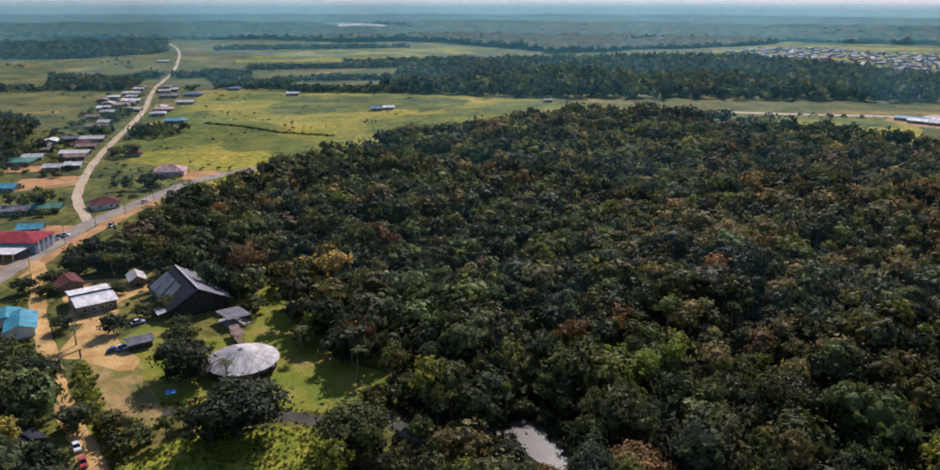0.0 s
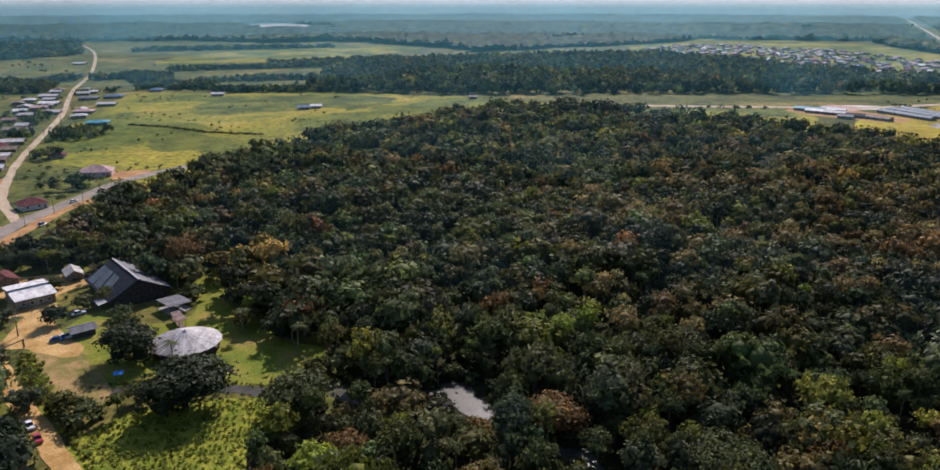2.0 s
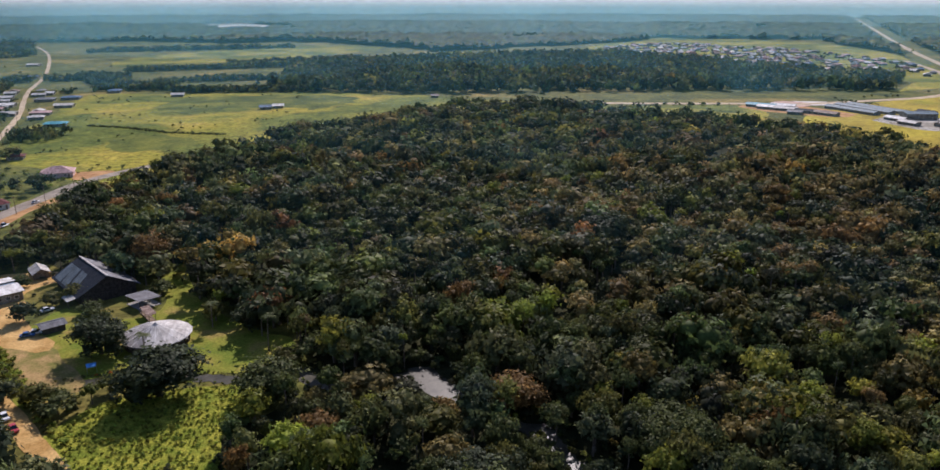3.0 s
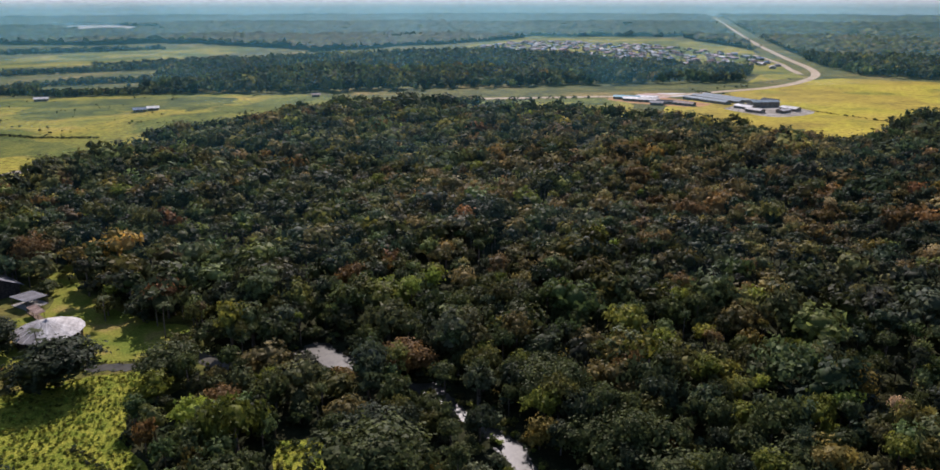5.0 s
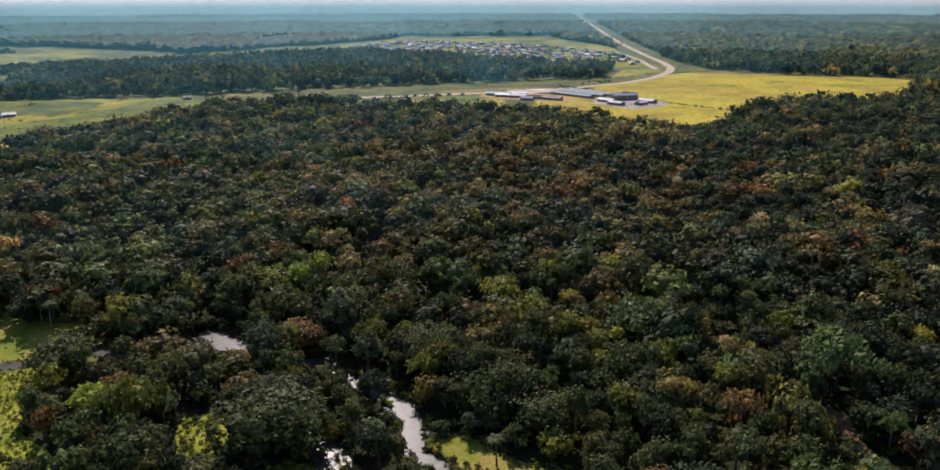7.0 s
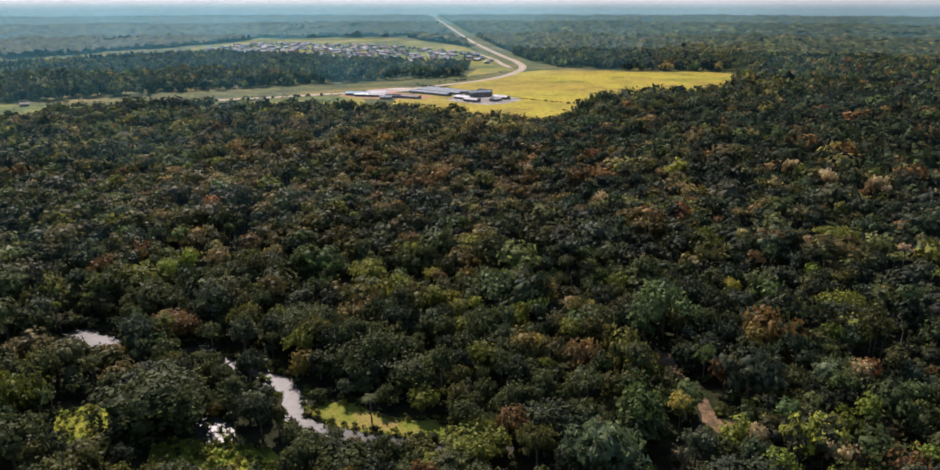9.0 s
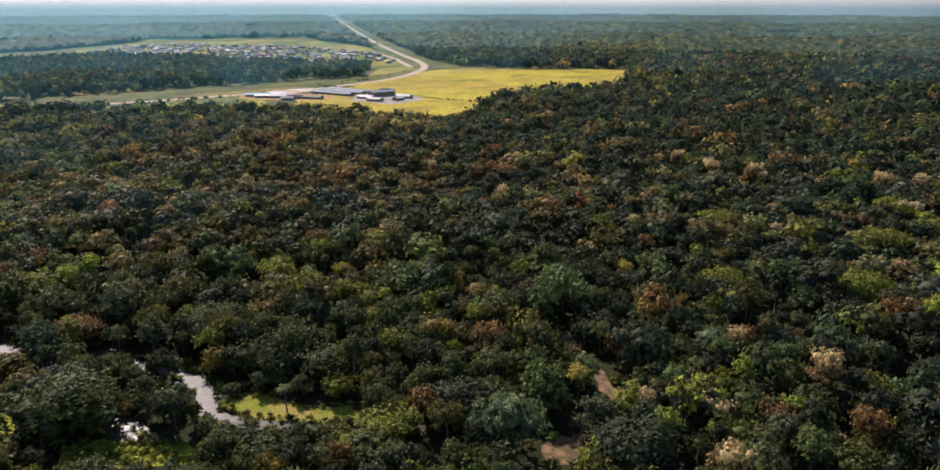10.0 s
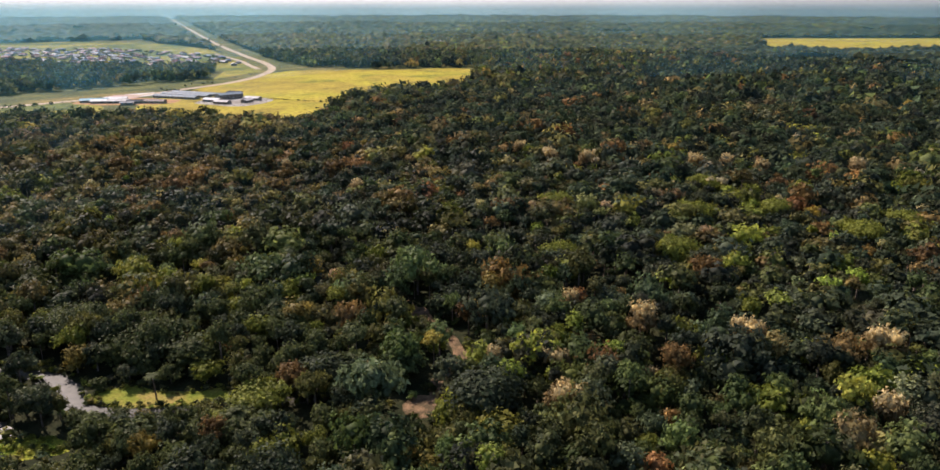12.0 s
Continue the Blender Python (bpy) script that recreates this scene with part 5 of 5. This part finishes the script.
# Compound with long blue-grey roofs beside the highway
LONG_ROOF = sheet_metal("blue_grey_roofing", (0.10, 0.15, 0.18), (0.17, 0.23, 0.26), 0.65)
for x, y, turn, w, d, roof, label in [(453, 613, -75, 54, 9, LONG_ROOF, "long blue-grey roofed hall of the compound"), (469, 618, -77, 62, 8, LONG_ROOF, "long blue-grey roofed hall of the compound"), (484, 614, -79, 76, 7, LONG_ROOF, "longest blue-grey roofed hall of the compound"),
                                      (386, 655, -40, 26, 12, TURQ_ROOF, "turquoise-roofed hall beside the highway"), (388, 640, -40, 24, 12, WHITE_ROOF, "white-roofed hall beside the highway"), (405, 648, -40, 22, 10, WHITE_ROOF, "white-roofed hall beside the highway"), (396, 628, -40, 20, 9, ZINC, "pale-roofed hall beside the highway"),
                                      (404, 611, -40, 15, 8, DARK_ROOF, "dark-roofed shed of the compound"), (392, 606, -40, 12, 8, GREY_ROOF, "grey-roofed shed of the compound"), (416, 596, -62, 22, 8, RUST_ROOF, "rust-roofed shed of the compound"),
                                      (483, 564, -12, 26, 14, LONG_ROOF, "two-storey blue-grey roofed office of the compound"), (497, 572, -75, 14, 10, DARK_ROOF, "two-storey dark-roofed house of the compound"), (457, 557, -75, 18, 9, WHITE_ROOF, "white-roofed hall of the compound"),
                                      (452, 535, -75, 16, 8, ZINC, "pale-roofed store of the compound"), (490, 534, -70, 16, 9, WHITE_ROOF, "white-roofed store of the compound"), (474, 524, 15, 12, 7, ZINC, "pale-roofed store of the compound")]:
    ob = house("compound_hall", x, y, turn, w, d, 5.0 if "two-storey" in label else 2.5, 1.2, roof, SHADED_PLASTER, label, windows=4, category="hall")
    tagged(ob, group="compound halls")

# Housing estate: a few house types, repeated along loose rows
types = []
for i, (w, d, roof, wall, label, style) in enumerate([(11, 8, ZINC, PLASTER, "estate house with a grey metal roof", "gable"), (11, 8, RUST_ROOF, PLASTER, "estate house with a dull brown roof", "gable"), (10, 8, GREY_ROOF, PLASTER, "estate house with a dark grey hipped roof", "hip"),
                                                      (11, 8, BLUE_ROOF, PLASTER, "estate house with a blue roof", "hip"), (10, 8, MAROON_ROOF, PINK_WALL, "estate house with a maroon roof", "gable"), (12, 8, PINK_ROOF, PLASTER, "estate house with a pale pink roof", "hip")]):
    h = house("estate_house", 620 + 17 * i, 1120 + 20 * i, 10, w, d * 1.1, 2.8, 1.5, roof, SHADED_PLASTER if wall is PLASTER else wall, label, style, 1.0)
    types.append(tagged(h, group="estate houses"))
rng = random.Random(5)
TOWN = [(500, 1540), (660, 1700), (790, 1640), (880, 1480), (900, 1250), (870, 1060), (800, 930), (705, 862), (650, 1010), (560, 1240)]
for iy in range(36):
    for ix in range(22):
        x, y = 500 + ix * 24 + rng.uniform(-6, 6) + 6 * (iy % 2), 860 + iy * 24 + rng.uniform(-5, 5)
        if inside(np.array([x]), np.array([y]), TOWN)[0] and rng.random() < 0.62:
            copy_thing(rng.choice(types), pose(x, y, 0, 0, 0, rng.choice((10, 12, 100, 55)) + rng.uniform(-4, 4)))


# ---- palms, vehicles, poles and small things ----
def palm(x, y, height, seed, label="slim tall palm with a sparse feathery crown", lean=0.06):
    """A palm: a slender ringed trunk and arching fronds with hanging leaflets."""
    r = random.Random(seed)
    ob = tagged(new("palm"), label, "palm tree", "palms")
    ob.matrix_basis = pose(x, y, 0, 0, 0, r.uniform(0, 360))
    bm = bmesh.new()
    rings = []
    for i in range(9):
        h = height * i / 8
        w = 0.24 - 0.1 * i / 8
        rings.append([bm.verts.new((lean * h * h / height + w * math.cos(k * 0.8976), w * math.sin(k * 0.8976), h)) for k in range(7)])
    for u, v in zip(rings, rings[1:]):
        for k in range(7):
            bm.faces.new((u[k], u[(k + 1) % 7], v[(k + 1) % 7], v[k]))
    part("trunk", bm, BARK, ob)
    for j in range(13):
        V, F = [], []
        a = j * 2.4
        rise = r.uniform(0.1, 1.0)
        length = r.uniform(2.6, 3.6)
        spine = []
        for i in range(9):
            t = i / 8
            d = length * t
            spine.append((lean * height + d * math.cos(a) * (1 - 0.15 * t), d * math.sin(a) * (1 - 0.15 * t), height + rise * d * 0.7 - 0.32 * d * d * (0.5 + 0.4 * rise) * 0.8))
        side = np.array([-math.sin(a), math.cos(a), 0])
        for i in range(1, 9):
            p, q = np.array(spine[i - 1]), np.array(spine[i])
            w = 0.75 * math.sin(math.pi * min(0.95, i / 9 + 0.12))
            for s in (-1, 1):
                n = len(V)
                V += [p, q, (p + q) / 2 + side * s * w + (q - p) * 0.5 - np.array([0, 0, 0.35 * w])]
                F.append([n, n + 1, n + 2])
        c = np.array(TINTS["green"]) * r.uniform(0.9, 1.4)
        link_mesh("frond", mesh_np("frond", np.array(V), np.array(F), LEAF, np.repeat(c[None], len(V), 0)), None, ob)
    return ob


palm(-30.0, 181.4, 11.0, 1)
palm(-33.1, 192.0, 11.5, 2)
palm(-49.5, 201.0, 8.0, 3)
palm(-118.6, 206.4, 6.0, 4, "short palm beside the sandy yard")
palm(-129.8, 214.0, 6.5, 5, "short palm beside the sandy yard")
palm(-64.5, 179.8, 8.5, 6, "thin palm with reddish fronds before the round hut")
palm(60.5, 60.5, 7.0, 7, "palm on the grass bank of the creek")
palm(-12.0, 176.0, 9.0, 8, "palm at the edge of the lawn")
palm(6.0, 172.0, 9.0, 9, "palm among the trees by the pond")


def car(x, y, turn, paint, label, length=4.3, tall=1.5):
    """A parked car: body, cabin, glass, wheels and lamps."""
    ob = tagged(new("car"), label, "car", "cars")
    ob.matrix_basis = pose(x, y, 0.14, 0, 0, turn)
    a = length / 2
    part("body", box(-a, a, -0.86, 0.86, 0.32, 0.85), paint, ob, bevel=0.12)
    bm = bmesh.new()
    lo = [bm.verts.new(p) for p in ((-a * 0.72, -0.8, 0.84), (a * 0.42, -0.8, 0.84), (a * 0.42, 0.8, 0.84), (-a * 0.72, 0.8, 0.84))]
    up = [bm.verts.new(p) for p in ((-a * 0.5, -0.66, tall), (a * 0.14, -0.66, tall), (a * 0.14, 0.66, tall), (-a * 0.5, 0.66, tall))]
    bm.faces.new(up)
    for k in range(4):
        bm.faces.new((lo[k], lo[(k + 1) % 4], up[(k + 1) % 4], up[k]))
    part("cabin", bm, GLASS, ob, "dark window glass")
    part("roof", box(-a * 0.5, a * 0.14, -0.66, 0.66, tall, tall + 0.05), paint, ob)
    for sx_ in (-0.62, 0.62):
        for sy_ in (-0.8, 0.8):
            bm = bmesh.new()
            bmesh.ops.create_cone(bm, cap_ends=True, segments=14, radius1=0.32, radius2=0.32, depth=0.2, matrix=pose(a * sx_, sy_, 0.32, 90))
            wheel = part("wheel", bm, TYRE, ob)
            bm = bmesh.new()
            bmesh.ops.create_cone(bm, cap_ends=True, segments=10, radius1=0.18, radius2=0.18, depth=0.24, matrix=pose(a * sx_, sy_, 0.32, 90))
            part("rim", bm, CHROME, wheel)
    for sy_ in (-0.6, 0.6):
        part("headlight", box(a - 0.05, a + 0.03, sy_ - 0.16, sy_ + 0.16, 0.58, 0.72), FRAME, ob)
    return ob


P_BLUE, P_WHITE, P_DARK = plain("blue_car_paint", (0.05, 0.12, 0.3), 0.25), plain("white_car_paint", (0.75, 0.75, 0.74), 0.25), plain("dark_car_paint", (0.03, 0.035, 0.05), 0.25)
P_RED, P_GREY = plain("red_car_paint", (0.4, 0.05, 0.06), 0.3), plain("silver_car_paint", (0.45, 0.46, 0.47), 0.3, 0.5)
car(-105.0, 201.8, 12, P_BLUE, "dark blue car parked on the sandy yard")
car(-103.2, 203.6, 12, P_WHITE, "white car parked on the sandy yard")
car(-102.2, 167.4, -55, P_DARK, "dark car on the sandy track")
car(-91.0, 151.4, -55, P_WHITE, "white car on the sandy track")
car(-86.5, 145.3, -55, P_RED, "red car on the sandy track")
for i in range(4):
    car(-180.0 + 0.6 * i, 306.5 + 2.9 * i, 8, (P_WHITE, P_GREY, P_DARK, P_WHITE)[i], "car parked before the shop")
car(-166.5, 372.5, 70, P_WHITE, "white car driving on the paved road")
car(-164.0, 330.0, 80, P_GREY, "silver van parked on the road verge", 4.8, 1.9)
car(-106.5, 222.0, 40, P_WHITE, "white pickup parked under trees")


def pole(x, y, turn):
    """A wooden power pole with a crossarm and insulators."""
    ob = tagged(new("power_pole"), "tall wooden power pole beside the road", "power pole", "power poles")
    ob.matrix_basis = pose(x, y, 0, 0, 0, turn)
    bm = bmesh.new()
    bmesh.ops.create_cone(bm, cap_ends=True, segments=8, radius1=0.16, radius2=0.1, depth=9.0, matrix=Matrix.Translation((0, 0, 4.5)))
    part("post", bm, WOOD, ob)
    part("crossarm", box(-1.1, 1.1, -0.06, 0.06, 8.3, 8.45), WOOD, ob)
    for k in (-1.0, 0, 1.0):
        bm = bmesh.new()
        bmesh.ops.create_cone(bm, cap_ends=True, segments=6, radius1=0.06, radius2=0.04, depth=0.2, matrix=Matrix.Translation((k, 0, 8.56)))
        part("insulator", bm, CHROME, ob)
    return ob


first_pole = pole(-171.0, 275.0, 0)
for x, y, t in ((-171.5, 303, 0), (-171.4, 330, 0), (-167.6, 352, -15), (-161.5, 372, -18), (-156, 398, -20), (-216, 421, -25), (-238, 487, -20), (-256, 552, -18), (-276, 630, -18), (-303, 720, -18)):
    copy_thing(first_pole, pose(x, y, 0, 0, 0, t))


def fence(name, pts, label, gap=2.5, height=1.3):
    """Posts with two rails along a line."""
    line = smooth_line(pts, gap)
    ob = tagged(new(name), label, "fence")
    ob.matrix_basis = Matrix.Translation((line[0].x, line[0].y, 0))
    for p, q in zip(line, line[1:]):
        o = p - line[0]
        part("post", box(o.x - 0.06, o.x + 0.06, o.y - 0.06, o.y + 0.06, 0, height), WOOD, ob)
        d = q - p
        s = Vector((-d.y, d.x)).normalized() * 0.03
        bm = bmesh.new()
        for z in (height * 0.45, height * 0.85):
            add_slab(bm, [(o.x - s.x, o.y - s.y, z), (o.x + s.x, o.y + s.y, z), (o.x + d.x + s.x, o.y + d.y + s.y, z), (o.x + d.x - s.x, o.y + d.y - s.y, z)], 0.1)
        part("rail", bm, WOOD, ob)
    return ob


fence("yard_fence", [(-112.5, 192), (-104, 181), (-96.5, 172), (-88, 161), (-81, 151)], "low weathered fence between hedge and lawn")
fence("garden_wall", [(-131.5, 232), (-126.5, 222), (-122.5, 208)], "dark low wooden fence beside the sandy track", 2.0, 1.6)
fence("plot_fence", [(-257, 396), (-240, 399), (-222, 411)], "dark fence along the bare plot", 3.0, 1.5)
fence("plot_fence", [(-260, 426), (-240, 430), (-226, 434)], "dark fence along the bare plot", 3.0, 1.5)

fence("compound_fence", [(437, 561), (441, 535), (448, 503), (476, 510), (505, 519), (500, 550), (493, 584)], "dark fence round the compound yard", 6.0, 2.0)

# Gate posts at the yard's mouth
gate = tagged(new("entrance_gate"), "small wooden gateway at the mouth of the yard", "gate")
gate.matrix_basis = pose(-114.5, 195.0, 0, 0, 0, 62)
for k in (-3.2, 3.2):
    part("gate_post", box(k - 0.2, k + 0.2, -0.2, 0.2, 0, 2.6), WOOD, gate)
part("beam", box(-3.6, 3.6, -0.15, 0.15, 2.6, 2.85), WOOD, gate)

# Blue party tent and flower bed under the trees
tent = tagged(new("blue_tarpaulin"), "small blue and white canopy on poles by the trees", "canopy")
tent.matrix_basis = pose(-77.6, 174.4, 0, 0, 0, 20)
part("cloth", slab([(-1.3, -1.0, 2.1), (1.3, -1.0, 2.1), (1.3, 1.0, 2.4), (-1.3, 1.0, 2.4)], 0.05), plain("blue_cloth", (0.07, 0.3, 0.65), 0.7), tent)
for kx in (-1.2, 1.2):
    for ky in (-0.9, 0.9):
        part("pole", box(kx - 0.04, kx + 0.04, ky - 0.04, ky + 0.04, 0, 2.2), CHROME, tent)
TINTS["flower"] = (0.55, 0.09, 0.03)
bushes("flower_bed", 331, [(-79, 172), (-72, 173), (-71, 169.5), (-78, 169)], 0.9, 0.55, ["flower", "flower", "green"], "orange-red flowering bushes beside the lawn", 0.7, 2)

# Ditch lines and damp reeds in the pasture
bushes("ditch_reeds", 341, [(-222, 632), (-189, 617), (-147, 586), (-102, 571), (-102, 566), (-147, 580), (-189, 611), (-222, 626)], 1.7, 1.1, ["deep", "green"], "dark reeds along a ditch across the pasture", 0.95, 3)
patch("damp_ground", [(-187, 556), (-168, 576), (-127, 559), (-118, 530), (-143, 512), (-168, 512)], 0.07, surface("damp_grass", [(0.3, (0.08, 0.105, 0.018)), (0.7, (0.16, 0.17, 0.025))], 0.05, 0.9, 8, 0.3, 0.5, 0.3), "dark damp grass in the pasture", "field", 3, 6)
bushes("ditch_reeds", 345, [(-46, 125.5), (-33, 107.5), (-31, 106), (-33, 104.5), (-47.5, 123.5)], 0.9, 0.6, ["deep", "green"], "dark ditch growth across the meadow", 0.9, 2)
bushes("roadside_hedge", 347, [(290, 684), (300, 676), (385, 664), (372, 672)], 6.0, 2.6, ["deep", "green"], "row of dark young trees beside the highway", 0.8, 3)
bushes("field_hedge", 349, [(503, 520), (507, 520), (522, 452), (518, 450)], 3.0, 1.3, ["deep", "green"], "dark hedge along the bright field", 0.9, 3)
bushes("village_shrubs", 351, [(-300, 420), (-235, 420), (-260, 520), (-300, 640), (-345, 820), (-390, 820), (-330, 620), (-320, 500)], 7.5, 3.0, ["green", "deep", "olive"], "garden trees and shrubs between village houses", 0.62, 2)
bushes("village_shrubs", 353, [(-250, 340), (-188, 340), (-200, 400), (-240, 395)], 8, 2.8, ["green", "deep", "olive"], "garden trees by the road junction", 0.4, 2)
bushes("verge_shrubs", 355, [(-215, 425), (-195, 400), (-165, 400), (-165, 418), (-190, 452), (-228, 470)], 5.0, 1.7, ["green", "lime", "fresh"], "rough shrubs between the two roads", 0.4, 2)
bushes("estate_trees", 361, [(500, 1540), (660, 1700), (790, 1640), (880, 1480), (900, 1250), (870, 1060), (800, 930), (705, 862), (650, 1010), (560, 1240)], 24, 4.2, ["green", "deep", "olive"], "garden trees between the estate houses", 0.4, 3)
bushes("compound_trees", 363, [(484, 684), (512, 660), (508, 646), (482, 664)], 6, 2.2, ["green", "deep"], "row of dark young trees behind the halls", 0.9, 3)
bushes("highway_scrub", 365, [(560, 700), (700, 765), (760, 830), (720, 800), (620, 740), (480, 700)], 12, 2.2, ["green", "olive", "deep"], "scattered scrub beside the highway", 0.4, 3)


def hedgerow(seed, pts, width, size, label):
    """A strip of trees and bushes between two fields."""
    pts = [Vector(p) for p in pts]
    side = [Vector((0, width / 2))] * len(pts)
    bushes("hedgerow", seed, [tuple(p + q) for p, q in zip(pts, side)] + [tuple(p - q) for p, q in zip(pts, side)][::-1], 8.0, size, ["deep", "deep", "green", "olive"], label, 0.85, 3)


for i, (pts, width, size) in enumerate([([(-216, 873), (-57, 860)], 26, 5.5), ([(-212, 1003), (-65, 992)], 30, 5), ([(-322, 1163), (-206, 1177), (-83, 1274)], 34, 5), ([(-212, 1269), (7, 1356)], 40, 5),
                                        ([(-514, 1639), (-274, 1650)], 70, 6), ([(-361, 862), (-312, 871)], 24, 4.5), ([(-535, 865), (-475, 857)], 30, 5), ([(-355, 681), (-301, 647)], 16, 3.5)]):
    hedgerow(411 + 2 * i, pts, width, size, "dark hedgerow of trees between distant fields")
# Darker green area on the pasture; its name only keeps the edge seed.
patch("damp_ground", [(-193, 778), (-145, 819), (-41, 811), (-2, 772), (-36, 703), (-106, 726), (-142, 690), (-191, 700)], 0.065, surface("dark_green_grass", [(0.25, (0.05, 0.075, 0.016)), (0.5, (0.09, 0.115, 0.02)), (0.8, (0.20, 0.20, 0.03))], 0.03, 0.9, 8, 0.4, 0.5, 0.3), "darker green grass over part of the pasture", "field", 9, 10)
bushes("overhang", 435, [(x, y + 1) for x, y in POOL], 2.2, 0.9, ["green", "deep", "lime"], "leafy branches hanging over the shaded pool", 0.5, 2)
bushes("glade_growth", 431, GLADE_A, 1.7, 1.1, ["fresh", "lime", "fresh", "green"], "bright green shrubs in a sunlit glade", 0.9, 2)
bushes("glade_growth", 433, GLADE_B, 1.7, 1.0, ["fresh", "lime", "green"], "bright green shrubs in a sunlit glade", 0.8, 2)


def bank_growth(seed, pts, off, size, tints, label):
    """Low plants that hang over both banks of the creek."""
    r = np.random.RandomState(seed)
    line = smooth_line(pts, 1.1)
    x = np.array([p.x for p in line for _ in range(2)])
    y = np.array([p.y for p in line for _ in range(2)])
    d = np.array([(line[min(i + 1, len(line) - 1)] - line[max(i - 1, 0)]).normalized()[:] for i in range(len(line)) for _ in range(2)])
    side = np.tile([-1.0, 1.0], len(line)) * (off + r.normal(0, 0.7, len(x)))
    keep = r.uniform(size=len(x)) < 0.75
    for poly in (POND, POND_B, POND_C, POOL):
        keep &= ~inside(x - d[:, 1] * side, y + d[:, 0] * side, poly)
    x, y = (x - d[:, 1] * side)[keep], (y + d[:, 0] * side)[keep]
    rad = size * r.uniform(0.5, 1.5, len(x))
    tn = np.array(tints, dtype=object)[r.randint(0, len(tints), len(x))]
    tagged(link_mesh("bank_plants", wood_mesh("bank_plants", 2, x, y, rad, rad * 1.2, tint_rgb(tn, r), seed + 1), None), label, "bushes", kind="stuff")


bank_growth(371, CREEK[6:], 2.7, 1.0, ["green", "deep", "lime", "olive"], "shrubs and ferns hanging over the creek banks")
bank_growth(373, CREEK[:7], 2.9, 0.5, ["green", "lime", "olive"], "low grass and herbs along the creek by the lawn")
bank_growth(375, STRIP + STRIP[:1], 0.6, 0.7, ["green", "lime", "olive"], "shrubs round the grass bank")

UNDER = [(-24, 92), (0, 0), (34, -110), (60, -150), (-60, -190), (-150, -150), (-150, 60), (-120, 112), (-80, 96)]
r = np.random.RandomState(381)
gx, gy = np.meshgrid(np.arange(-150, 60, 8.2), np.arange(-190, 112, 7.4))
gx = gx + 4.1 * (np.arange(len(gx)) % 2)[:, None]
x, y = gx.ravel() + r.uniform(-3.4, 3.4, gx.size), gy.ravel() + r.uniform(-3.0, 3.0, gx.size)
k = inside(x, y, UNDER) & ~inside(x, y, WILD_MEADOW) & ~near_line(x, y, TRACK, 6)
x, y = x[k], y[k]
tn = choose_tints(x, y, r)
rad = 8.2 * r.uniform(0.42, 0.78, len(x))
tagged(link_mesh("rainforest", wood_mesh("rainforest", 2, x, y, rad, 7.5 + r.normal(0, 1.8, len(x)) + rad * 0.7, tint_rgb(tn, r), 382), None), "tropical forest below the flight line", "forest", kind="stuff")
